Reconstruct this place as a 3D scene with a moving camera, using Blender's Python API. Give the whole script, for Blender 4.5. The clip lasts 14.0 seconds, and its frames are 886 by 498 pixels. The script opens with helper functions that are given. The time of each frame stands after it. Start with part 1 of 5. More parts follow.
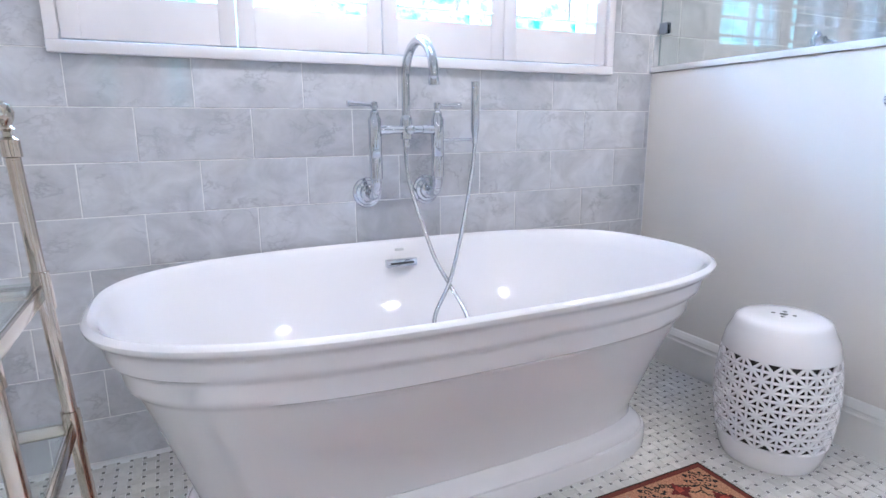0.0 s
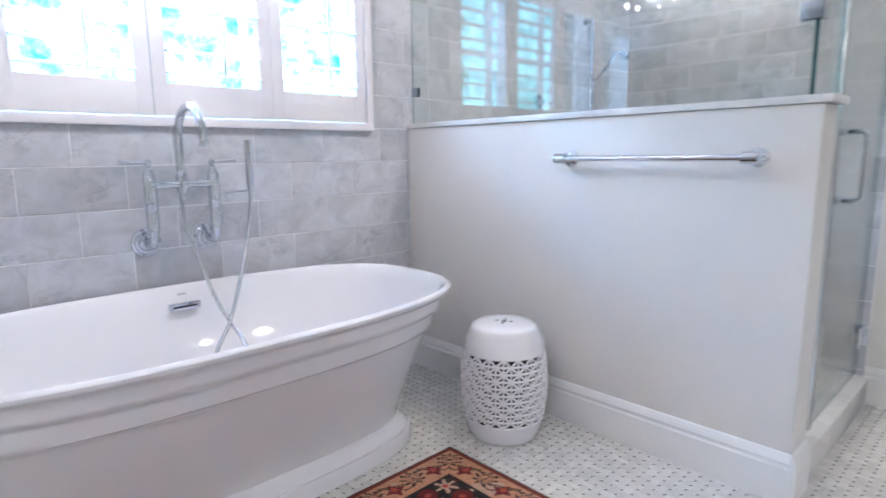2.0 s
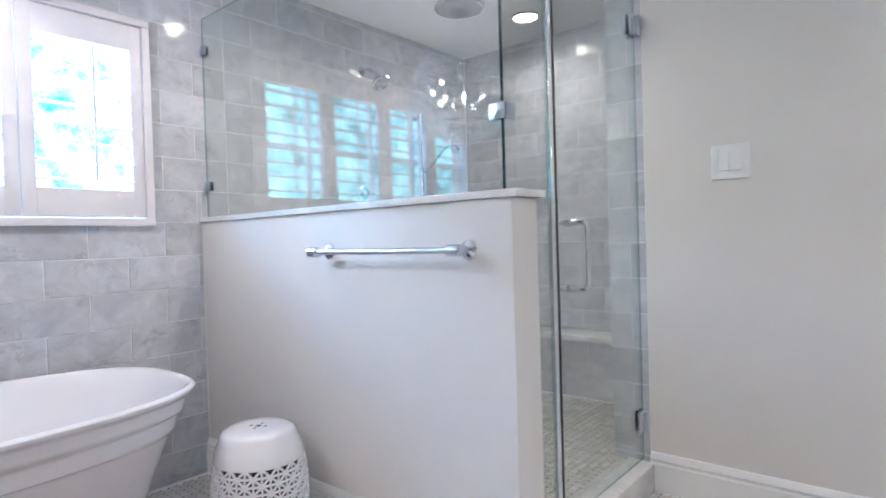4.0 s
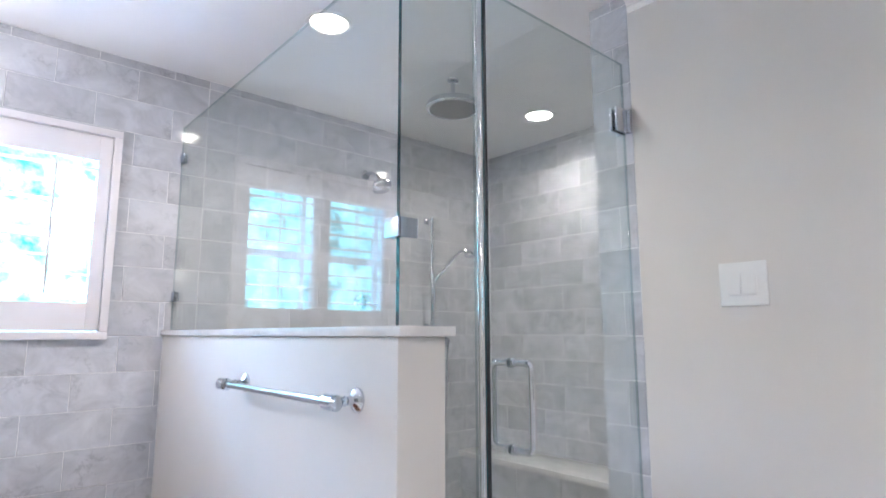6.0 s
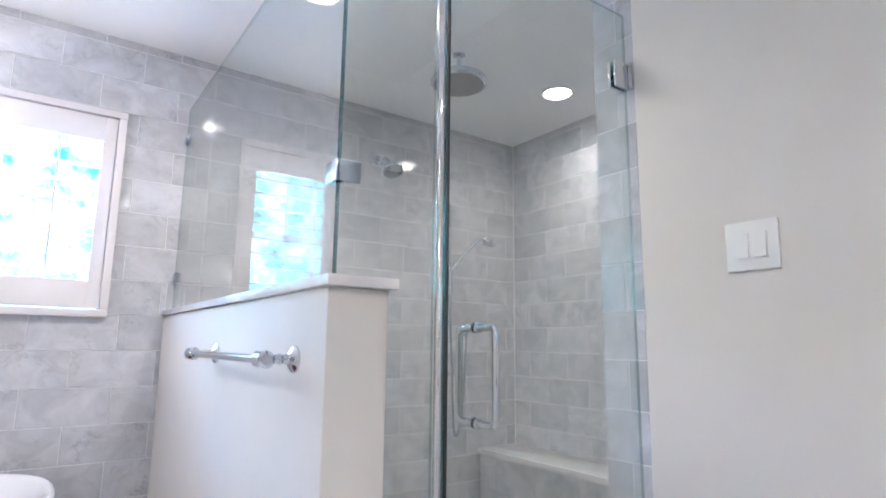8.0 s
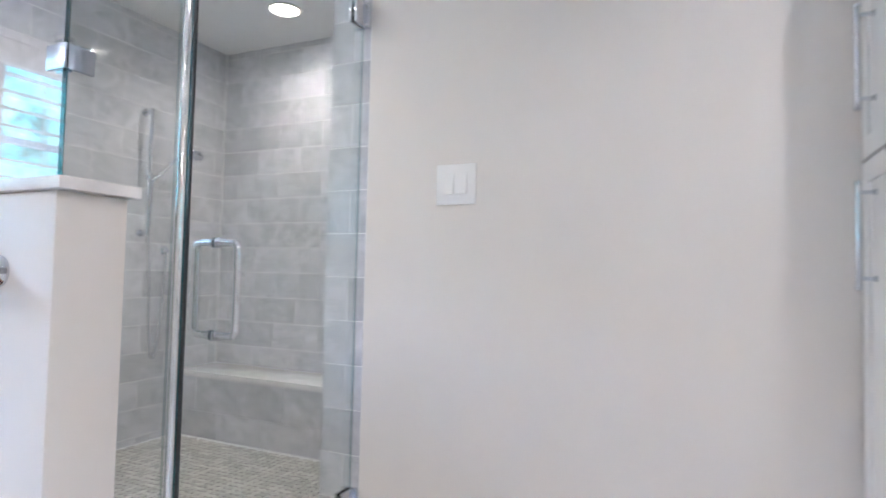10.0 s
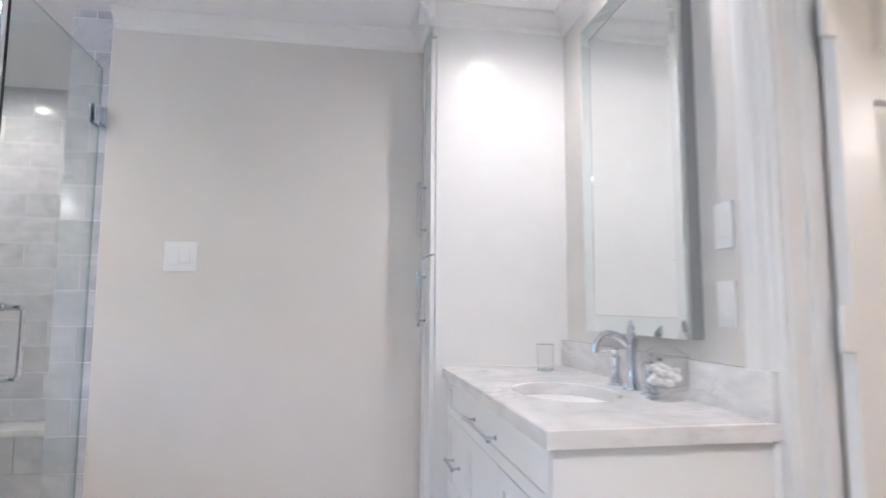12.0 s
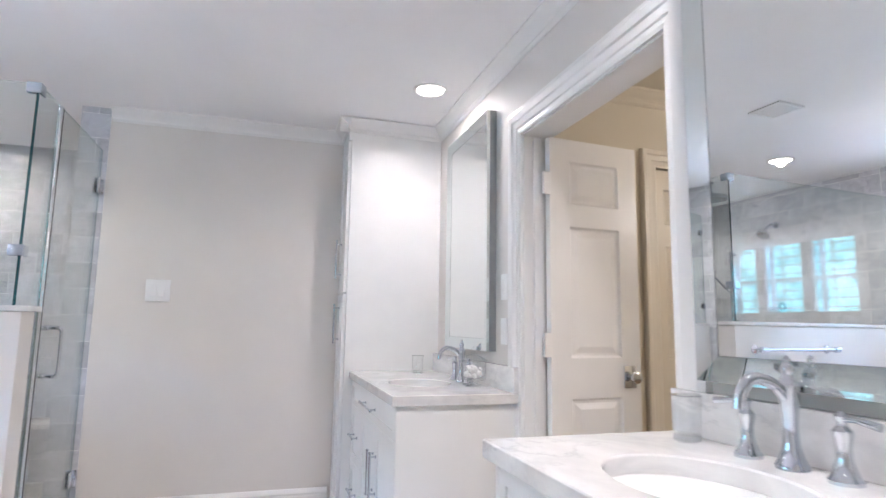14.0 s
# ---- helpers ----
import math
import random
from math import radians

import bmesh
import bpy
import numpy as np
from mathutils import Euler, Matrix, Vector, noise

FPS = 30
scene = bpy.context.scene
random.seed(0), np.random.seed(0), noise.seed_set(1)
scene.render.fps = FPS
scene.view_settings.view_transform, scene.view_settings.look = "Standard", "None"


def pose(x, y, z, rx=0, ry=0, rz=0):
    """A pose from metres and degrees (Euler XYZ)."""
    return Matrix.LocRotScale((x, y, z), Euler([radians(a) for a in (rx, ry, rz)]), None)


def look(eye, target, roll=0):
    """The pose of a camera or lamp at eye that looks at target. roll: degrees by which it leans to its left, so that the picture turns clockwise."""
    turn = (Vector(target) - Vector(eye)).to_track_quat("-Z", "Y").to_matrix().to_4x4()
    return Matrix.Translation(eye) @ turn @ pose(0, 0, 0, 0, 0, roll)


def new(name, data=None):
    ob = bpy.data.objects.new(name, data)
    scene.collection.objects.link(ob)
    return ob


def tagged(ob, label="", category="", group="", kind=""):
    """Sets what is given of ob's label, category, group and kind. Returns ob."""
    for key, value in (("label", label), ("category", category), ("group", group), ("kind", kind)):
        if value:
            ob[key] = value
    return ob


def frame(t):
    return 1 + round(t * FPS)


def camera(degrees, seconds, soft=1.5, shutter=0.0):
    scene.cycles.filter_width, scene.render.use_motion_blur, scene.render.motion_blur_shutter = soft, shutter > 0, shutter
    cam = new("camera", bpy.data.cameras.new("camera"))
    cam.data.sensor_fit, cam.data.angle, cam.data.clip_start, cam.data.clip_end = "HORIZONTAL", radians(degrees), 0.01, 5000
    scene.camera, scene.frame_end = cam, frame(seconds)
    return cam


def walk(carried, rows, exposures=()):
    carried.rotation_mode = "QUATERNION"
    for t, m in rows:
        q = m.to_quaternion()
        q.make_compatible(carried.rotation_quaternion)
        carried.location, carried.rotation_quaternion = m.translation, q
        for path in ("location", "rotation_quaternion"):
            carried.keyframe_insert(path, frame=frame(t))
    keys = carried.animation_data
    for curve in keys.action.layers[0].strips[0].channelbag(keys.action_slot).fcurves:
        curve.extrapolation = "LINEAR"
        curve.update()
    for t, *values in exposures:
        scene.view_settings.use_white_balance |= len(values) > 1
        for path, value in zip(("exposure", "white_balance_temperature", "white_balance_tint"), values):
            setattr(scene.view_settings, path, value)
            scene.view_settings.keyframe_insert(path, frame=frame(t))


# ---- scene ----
cam = camera(75.6, 14.0, shutter=0.5)
PATH = [
    (0, (0.166, 0.267, 0.999), (0.998, 2.038, 0.585), -0.4),
    (0.5, (0.152, 0.291, 1.012), (1.061, 2.018, 0.577), -0.6),
    (1, (0.158, 0.195, 1.054), (1.208, 1.842, 0.624), -0.8),
    (1.5, (0.144, 0.049, 1.078), (1.359, 1.588, 0.686), -0.9),
    (2, (0.137, -0.09, 1.087), (1.492, 1.345, 0.762), -0.7),
    (2.5, (0.181, -0.224, 1.091), (1.641, 1.12, 0.841), -0.9),
    (3, (0.302, -0.301, 1.072), (1.847, 0.959, 0.91), -1.0),
    (3.2, (0.385, -0.343, 1.08), (1.934, 0.915, 0.941), -1.2),
    (5.3, (1.01, -0.726, 1.147), (2.431, 0.671, 1.317), -0.4),
    (5.5, (1.087, -0.723, 1.178), (2.478, 0.7, 1.373), -0.3),
    (6, (1.261, -0.67, 1.224), (2.561, 0.822, 1.518), -0.1),
    (6.5, (1.403, -0.645, 1.231), (2.602, 0.912, 1.602), 0.2),
    (7, (1.524, -0.669, 1.196), (2.637, 0.945, 1.589), 0.6),
    (7.2, (1.555, -0.681, 1.177), (2.647, 0.948, 1.571), 0.7),
    (9.3, (1.515, -0.72, 1.038), (3.073, 0.53, 1.129), 1.3),
    (9.5, (1.488, -0.702, 1.053), (3.15, 0.409, 1.136), 1.4),
    (10, (1.384, -0.691, 1.083), (3.205, 0.132, 1.168), 1.3),
    (10.5, (1.174, -0.664, 1.101), (3.115, -0.191, 1.188), 0.7),
    (11, (0.955, -0.671, 1.117), (2.945, -0.505, 1.212), 0.5),
    (11.5, (0.671, -0.687, 1.126), (2.658, -0.847, 1.289), 0.0),
    (12, (0.38, -0.691, 1.156), (2.341, -1.027, 1.356), 0.3),
    (12.5, (0.025, -0.674, 1.204), (1.957, -1.147, 1.415), 0.6),
    (13, (-0.247, -0.663, 1.204), (1.665, -1.197, 1.449), 0.7),
    (13.5, (-0.5, -0.642, 1.179), (1.399, -1.206, 1.453), 0.9),
    (14, (-0.757, -0.607, 1.185), (1.139, -1.185, 1.452), 0.9),
]
walk(cam, [(t, look(eye, target, roll)) for t, eye, target, roll in PATH], [
    (0.0, 0.47, 5820, 12), (0.8, 0.45, 5820, 12), (1.5, 0.37, 5920, 12), (2.5, 0.22, 6050, 12), (3.2, 0.23, 6080, 12), (5.5, 0.40, 6170, 14), (7.0, 0.43, 6170, 14),
    (9.5, 0.60, 6220, 15), (11.0, 0.55, 6220, 15), (12.0, 0.48, 6300, 16), (14.0, 0.48, 6300, 16)])
scene.view_settings.exposure = 0.5

# ---- world and lights ----
world = bpy.data.worlds.new("sky")
scene.world = world
world.use_nodes = True
wn = world.node_tree
sky = wn.nodes.new("ShaderNodeTexSky")
sky.sky_type = "NISHITA"
sky.sun_disc = False
sky.sun_elevation, sky.sun_rotation = radians(42), radians(200)
wn.links.new(sky.outputs[0], wn.nodes["Background"].inputs[0])
wn.nodes["Background"].inputs[1].default_value = 0.12


def area_light(name, m, sx, sy, watts, color, spread=180):
    data = bpy.data.lights.new(name, "AREA")
    data.shape, data.size, data.size_y, data.energy, data.color = "RECTANGLE", sx, sy, watts, color
    data.spread = radians(spread)
    ob = new(name, data)
    ob.matrix_world = m
    return ob


def spot_light(name, x, y, z, watts, color, size=120):
    data = bpy.data.lights.new(name, "SPOT")
    data.energy, data.color, data.spot_size, data.spot_blend, data.shadow_soft_size = watts, color, radians(size), 0.8, 0.03
    ob = new(name, data)
    ob.matrix_world = pose(x, y, z)
    return ob


YW, XH, XF, XS, YV, XL = 2.153, 2.027, 3.08, 4.164, -1.664, -2.3   # window wall, half wall, switch wall, shower end, vanity wall, left wall
ZC = 2.485
WARM, DAY = (1.0, 0.945, 0.905), (0.37, 0.62, 1.0)
area_light("window_daylight", look((0.85, YW + 2.4, 3.50), (0.85, YW, 1.66)), 5.0, 1.2, 1750, DAY)
BEIGE = (1.0, 0.89, 0.77)
# seen cans first; last two are unseen fill, added to brighten room and tub
CANS_AND_FILL = [(3.775, 1.36, 22, BEIGE), (2.34, 1.275, 38, BEIGE), (2.167, -1.41, 26, WARM), (0.05, -1.41, 46, WARM), (-0.98, -0.1, 66, WARM)]
for cx, cy, watts, tone in CANS_AND_FILL:
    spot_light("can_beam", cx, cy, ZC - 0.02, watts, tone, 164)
hall_glow = new("hall_glow", bpy.data.lights.new("hall_glow", "POINT"))
hall_glow.data.energy, hall_glow.data.color, hall_glow.data.shadow_soft_size = 17, (1.0, 0.95, 0.88), 0.10
hall_glow.location = (0.35, -3.5, 2.05)
chandelier_glow = new("chandelier_glow", bpy.data.lights.new("chandelier_glow", "POINT"))
chandelier_glow.data.energy, chandelier_glow.data.color, chandelier_glow.data.shadow_soft_size = 13, WARM, 0.02
chandelier_glow.location = (0.70, 1.60, 1.97)


# ---- materials ----
def mat(name, color, rough=0.5, metal=0.0, var=0.0, scale=8.0, bump=0.0, bump_scale=60.0, coat=0.0, spec=0.5, random_shift=0.0):
    m = bpy.data.materials.new(name)
    m.use_nodes = True
    nt = m.node_tree
    b = nt.nodes["Principled BSDF"]
    b.inputs["Base Color"].default_value = (*color, 1)
    b.inputs["Roughness"].default_value = rough
    b.inputs["Metallic"].default_value = metal
    b.inputs["Coat Weight"].default_value = coat
    b.inputs["Specular IOR Level"].default_value = spec
    tc = nt.nodes.new("ShaderNodeTexCoord")
    if var:
        n1 = nt.nodes.new("ShaderNodeTexNoise")
        n1.inputs["Scale"].default_value, n1.inputs["Detail"].default_value = scale, 6
        nt.links.new(tc.outputs["Object"], n1.inputs["Vector"])
        ramp = nt.nodes.new("ShaderNodeValToRGB")
        ramp.color_ramp.elements[0].position, ramp.color_ramp.elements[1].position = 0.3, 0.7
        ramp.color_ramp.elements[0].color = (*[c * (1 - var) for c in color], 1)
        ramp.color_ramp.elements[1].color = (*[min(1, c * (1 + var * 0.5)) for c in color], 1)
        nt.links.new(n1.outputs["Fac"], ramp.inputs[0])
        nt.links.new(ramp.outputs[0], b.inputs["Base Color"])
    if bump:
        n2 = nt.nodes.new("ShaderNodeTexNoise")
        n2.inputs["Scale"].default_value, n2.inputs["Detail"].default_value = bump_scale, 4
        nt.links.new(tc.outputs["Object"], n2.inputs["Vector"])
        bp = nt.nodes.new("ShaderNodeBump")
        bp.inputs["Strength"].default_value, bp.inputs["Distance"].default_value = bump, 0.002
        nt.links.new(n2.outputs["Fac"], bp.inputs["Height"])
        nt.links.new(bp.outputs[0], b.inputs["Normal"])
    return m


def marble(name, base, vein, scale=5.0, amount=0.5, rough=0.12, piece=True, shift=0.10, stretch=2.3, deep=0.5):
    """Polished marble: cloudy ground, thin veins, and a tone of its own for each piece."""
    m = bpy.data.materials.new(name)
    m.use_nodes = True
    nt, ln = m.node_tree, m.node_tree.links
    b = nt.nodes["Principled BSDF"]
    b.inputs["Roughness"].default_value = rough
    tc = nt.nodes.new("ShaderNodeTexCoord")
    info = nt.nodes.new("ShaderNodeObjectInfo")
    sc = nt.nodes.new("ShaderNodeVectorMath")
    sc.operation = "SCALE"
    comb = nt.nodes.new("ShaderNodeCombineXYZ")
    mul = nt.nodes.new("ShaderNodeMath")
    mul.operation, mul.inputs[1].default_value = "MULTIPLY", 57.0 if piece else 0.0
    ln.new(info.outputs["Random"], mul.inputs[0])
    for k in range(3):
        ln.new(mul.outputs[0], comb.inputs[k])
    add = nt.nodes.new("ShaderNodeVectorMath")
    turn = nt.nodes.new("ShaderNodeMapping")
    turn.inputs["Rotation"].default_value = (radians(25), radians(38), radians(20))
    turn.inputs["Scale"].default_value = (1.0, 1.0, stretch)
    ln.new(tc.outputs["Object"], turn.inputs["Vector"])
    ln.new(turn.outputs[0], add.inputs[0])
    ln.new(comb.outputs[0], add.inputs[1])
    cloud = nt.nodes.new("ShaderNodeTexNoise")
    cloud.inputs["Scale"].default_value, cloud.inputs["Detail"].default_value = scale, 7
    cloud.inputs["Roughness"].default_value, cloud.inputs["Distortion"].default_value = 0.6, 0.8
    ln.new(add.outputs[0], cloud.inputs["Vector"])
    veins = nt.nodes.new("ShaderNodeTexNoise")
    veins.inputs["Scale"].default_value, veins.inputs["Detail"].default_value = scale * 1.3, 7
    veins.inputs["Distortion"].default_value = 0.3
    veins.inputs["Roughness"].default_value = 0.62
    ln.new(add.outputs[0], veins.inputs["Vector"])
    sub = nt.nodes.new("ShaderNodeMath")
    sub.operation, sub.inputs[1].default_value = "SUBTRACT", 0.5
    ab = nt.nodes.new("ShaderNodeMath")
    ab.operation = "ABSOLUTE"
    ln.new(veins.outputs["Fac"], sub.inputs[0])
    ln.new(sub.outputs[0], ab.inputs[0])
    vr = nt.nodes.new("ShaderNodeValToRGB")
    vr.color_ramp.elements[0].position, vr.color_ramp.elements[0].color = 0.0, (amount, amount, amount, 1)
    vr.color_ramp.elements[1].position, vr.color_ramp.elements[1].color = 0.035, (0, 0, 0, 1)
    ln.new(ab.outputs[0], vr.inputs[0])
    cr = nt.nodes.new("ShaderNodeValToRGB")
    cr.color_ramp.elements[0].position, cr.color_ramp.elements[0].color = 0.33, (*[a + deep * (c - a) for a, c in zip(base, vein)], 1)
    cr.color_ramp.elements[1].position, cr.color_ramp.elements[1].color = 0.68, (*base, 1)
    ln.new(cloud.outputs["Fac"], cr.inputs[0])
    gate = nt.nodes.new("ShaderNodeTexNoise")
    gate.inputs["Scale"].default_value = scale * 0.8
    ln.new(add.outputs[0], gate.inputs["Vector"])
    gm = nt.nodes.new("ShaderNodeMath")
    gm.operation = "MULTIPLY"
    gr = nt.nodes.new("ShaderNodeMapRange")
    gr.inputs[1].default_value, gr.inputs[2].default_value = 0.47, 0.66
    ln.new(gate.outputs["Fac"], gr.inputs[0])
    ln.new(vr.outputs[0], gm.inputs[0])
    ln.new(gr.outputs[0], gm.inputs[1])
    mix = nt.nodes.new("ShaderNodeMix")
    mix.data_type = "RGBA"
    ln.new(gm.outputs[0], mix.inputs[0])
    ln.new(cr.outputs[0], mix.inputs[6])
    mix.inputs[7].default_value = (*vein, 1)
    hsv = nt.nodes.new("ShaderNodeHueSaturation")
    rng = nt.nodes.new("ShaderNodeMapRange")
    rng.inputs[3].default_value, rng.inputs[4].default_value = 1 - shift, 1 + shift
    ln.new(info.outputs["Random"], rng.inputs[0])
    ln.new(rng.outputs[0], hsv.inputs["Value"])
    ln.new(mix.outputs[2], hsv.inputs["Color"])
    ln.new(hsv.outputs[0], b.inputs["Base Color"])
    return m


def glass_sheet(name, tint, gloss_base=0.045, rough=0.0):
    m = bpy.data.materials.new(name)
    m.use_nodes = True
    nt = m.node_tree
    nt.nodes.remove(nt.nodes["Principled BSDF"])
    clear = nt.nodes.new("ShaderNodeBsdfTransparent")
    clear.inputs[0].default_value = (*tint, 1)
    gloss = nt.nodes.new("ShaderNodeBsdfGlossy")
    gloss.inputs["Roughness"].default_value = rough
    lw = nt.nodes.new("ShaderNodeLayerWeight")
    lw.inputs[0].default_value = 0.5
    pw = nt.nodes.new("ShaderNodeMath")
    pw.operation, pw.inputs[1].default_value = "POWER", 5.0
    fr = nt.nodes.new("ShaderNodeMath")
    fr.operation, fr.inputs[1].default_value, fr.inputs[2].default_value = "MULTIPLY_ADD", 1 - gloss_base, gloss_base
    nt.links.new(lw.outputs["Facing"], pw.inputs[0])
    nt.links.new(pw.outputs[0], fr.inputs[0])
    mix = nt.nodes.new("ShaderNodeMixShader")
    nt.links.new(fr.outputs[0], mix.inputs[0])
    nt.links.new(clear.outputs[0], mix.inputs[1])
    nt.links.new(gloss.outputs[0], mix.inputs[2])
    nt.links.new(mix.outputs[0], nt.nodes["Material Output"].inputs[0])
    return m


def glow(name, color, strength):
    m = bpy.data.materials.new(name)
    m.use_nodes = True
    b = m.node_tree.nodes["Principled BSDF"]
    b.inputs["Base Color"].default_value = (*color, 1)
    b.inputs["Emission Color"].default_value = (*color, 1)
    b.inputs["Emission Strength"].default_value = strength
    return m


M_WALL = mat("greige wall paint", (0.705, 0.675, 0.648), 0.6, var=0.03, scale=3, bump=0.06, bump_scale=220)
M_HALL = mat("cream hall paint", (0.72, 0.66, 0.55), 0.6, var=0.03, scale=3, bump=0.06, bump_scale=220)
M_CEIL = mat("ceiling paint", (0.88, 0.87, 0.88), 0.7, var=0.02, scale=2, bump=0.05, bump_scale=200)
M_TRIM = mat("white trim enamel", (0.80, 0.79, 0.78), 0.3, var=0.02, scale=6, bump=0.02, bump_scale=90)
M_CAB = mat("white cabinet enamel", (0.80, 0.80, 0.80), 0.28, var=0.02, scale=7, bump=0.02, bump_scale=80)
M_SHUT = mat("white shutter paint", (0.80, 0.77, 0.79), 0.35, var=0.03, scale=9)
M_TILE = marble("grey marble tile", (0.61, 0.62, 0.66), (0.24, 0.25, 0.29), 8.0, 0.42, 0.07, True, 0.09, 1.25, 0.42)
M_GROUT = mat("pale grout", (0.80, 0.80, 0.80), 0.8, var=0.04, scale=30)
M_PEBBLE = marble("beige shower mosaic", (0.56, 0.54, 0.50), (0.30, 0.29, 0.27), 9, 0.4, 0.3, True, 0.22)
M_BRICK = marble("white mosaic marble", (0.72, 0.70, 0.67), (0.48, 0.47, 0.46), 9, 0.4, 0.22, True, 0.08)
M_DOT = mat("grey mosaic dot", (0.26, 0.255, 0.25), 0.25, var=0.3, scale=40)
M_SLAB = marble("white marble slab", (0.83, 0.82, 0.81), (0.46, 0.46, 0.48), 4.5, 0.6, 0.08, False, 0.0)
M_PORC = mat("white glazed acrylic", (0.83, 0.82, 0.85), 0.05, var=0.01, scale=3, coat=0.5)
M_CHROME = mat("polished chrome", (0.66, 0.69, 0.74), 0.05, 1.0, var=0.04, scale=12)
M_HOSE = mat("ribbed chrome hose", (0.55, 0.57, 0.60), 0.25, 1.0, var=0.1, scale=200)
M_NICKEL = mat("polished nickel", (0.62, 0.55, 0.48), 0.09, 1.0, var=0.06, scale=14)
M_DARK = mat("dark slot", (0.05, 0.05, 0.05), 0.5)
M_MIRROR = mat("silvered mirror", (0.90, 0.92, 0.91), 0.0, 1.0)
M_BEVEL = mat("bevelled mirror edge", (0.80, 0.85, 0.84), 0.02, 1.0)
M_GLASS = glass_sheet("clear glass", (0.94, 0.972, 0.965), 0.085)
M_EDGE = glass_sheet("green glass edge", (0.07, 0.26, 0.30))
M_SEAL = mat("glossy silver seal", (0.72, 0.75, 0.77), 0.05, 1.0)
M_RIM = glass_sheet("pale glass rim", (0.62, 0.72, 0.72))
M_CUP_EDGE = glass_sheet("thick glass edge", (0.84, 0.87, 0.88), 0.16, 0.05)
M_CLAMP = mat("satin metal clamp", (0.42, 0.48, 0.56), 0.22, 1.0)
M_DARK_EDGE = mat("dark door edge", (0.02, 0.025, 0.03), 0.35)
M_CUP = glass_sheet("clear tumbler glass", (0.995, 0.997, 0.997), 0.035)
M_LAMP = glow("lamp lens", (1.0, 0.93, 0.82), 14)
M_BULB = glow("candle bulb", (1.0, 0.94, 0.88), 70)
M_PLATE = mat("white plastic plate", (0.82, 0.82, 0.82), 0.3)
M_SOAP = mat("white cotton", (0.8, 0.8, 0.79), 0.9, var=0.1, scale=60, bump=0.4, bump_scale=150)


def rug_material():
    m = bpy.data.materials.new("patterned wool rug")
    m.use_nodes = True
    nt, ln = m.node_tree, m.node_tree.links
    b = nt.nodes["Principled BSDF"]
    b.inputs["Roughness"].default_value = 0.95
    tc = nt.nodes.new("ShaderNodeTexCoord")
    n = nt.nodes.new("ShaderNodeTexNoise")
    n.inputs["Scale"].default_value, n.inputs["Detail"].default_value = 260, 2
    ln.new(tc.outputs["Object"], n.inputs["Vector"])
    info = nt.nodes.new("ShaderNodeObjectInfo")
    hsv = nt.nodes.new("ShaderNodeHueSaturation")
    rng = nt.nodes.new("ShaderNodeMapRange")
    rng.inputs[1].default_value, rng.inputs[2].default_value = 0.3, 0.7
    rng.inputs[3].default_value, rng.inputs[4].default_value = 0.6, 1.3
    ln.new(n.outputs["Fac"], rng.inputs[0])
    ln.new(rng.outputs[0], hsv.inputs["Value"])
    at = nt.nodes.new("ShaderNodeAttribute")
    at.attribute_name = "pile"
    ln.new(at.outputs["Color"], hsv.inputs["Color"])
    ln.new(hsv.outputs[0], b.inputs["Base Color"])
    bp = nt.nodes.new("ShaderNodeBump")
    bp.inputs["Strength"].default_value, bp.inputs["Distance"].default_value = 0.6, 0.003
    ln.new(n.outputs["Fac"], bp.inputs["Height"])
    ln.new(bp.outputs[0], b.inputs["Normal"])
    return m


# ---- building helpers ----
BASE = {}


def thing(name, at, label, category, group="", kind=""):
    ob = new(name)
    ob.empty_display_size = 0.05
    ob.location = at
    BASE[ob] = Vector(at)
    return tagged(ob, label, category, group, kind)


def part(name, bm, material, parent, label="", smooth=True, kind=""):
    """One mesh under a thing or under a part; the geometry is given in the room's metres."""
    base = BASE[parent]
    bmesh.ops.translate(bm, vec=-base, verts=bm.verts)
    bmesh.ops.recalc_face_normals(bm, faces=bm.faces)
    me = bpy.data.meshes.new(name)
    bm.to_mesh(me)
    bm.free()
    for mm in (material if isinstance(material, (list, tuple)) else [material]):
        me.materials.append(mm)
    if smooth:
        me.shade_smooth()
        me.set_sharp_from_angle(angle=radians(35))
    ob = new(name, me)
    ob.parent = parent
    BASE[ob] = base
    return tagged(ob, label, kind=kind)


def solid(name, bm, material, label="", category="", kind="structure", at=(0, 0, 0), smooth=True, group=""):
    """A one-mesh thing at top level."""
    base = Vector(at)
    bmesh.ops.translate(bm, vec=-base, verts=bm.verts)
    bmesh.ops.recalc_face_normals(bm, faces=bm.faces)
    me = bpy.data.meshes.new(name)
    bm.to_mesh(me)
    bm.free()
    for mm in (material if isinstance(material, (list, tuple)) else [material]):
        me.materials.append(mm)
    if smooth:
        me.shade_smooth()
        me.set_sharp_from_angle(angle=radians(35))
    ob = new(name, me)
    ob.location = at
    BASE[ob] = base
    return tagged(ob, label, category, group, kind)


def box(bm, x0, x1, y0, y1, z0, z1, bevel=0.0, mi=0):
    vs = [bm.verts.new((x, y, z)) for z in (z0, z1) for y in (y0, y1) for x in (x0, x1)]
    fs = [bm.faces.new([vs[i] for i in f]) for f in ((0, 2, 3, 1), (4, 5, 7, 6), (0, 1, 5, 4), (2, 6, 7, 3), (0, 4, 6, 2), (1, 3, 7, 5))]
    for f in fs:
        f.material_index = mi
    if bevel:
        es = list({e for f in fs for e in f.edges})
        bmesh.ops.bevel(bm, geom=es, offset=bevel, segments=2, affect="EDGES", profile=0.6)
    return bm


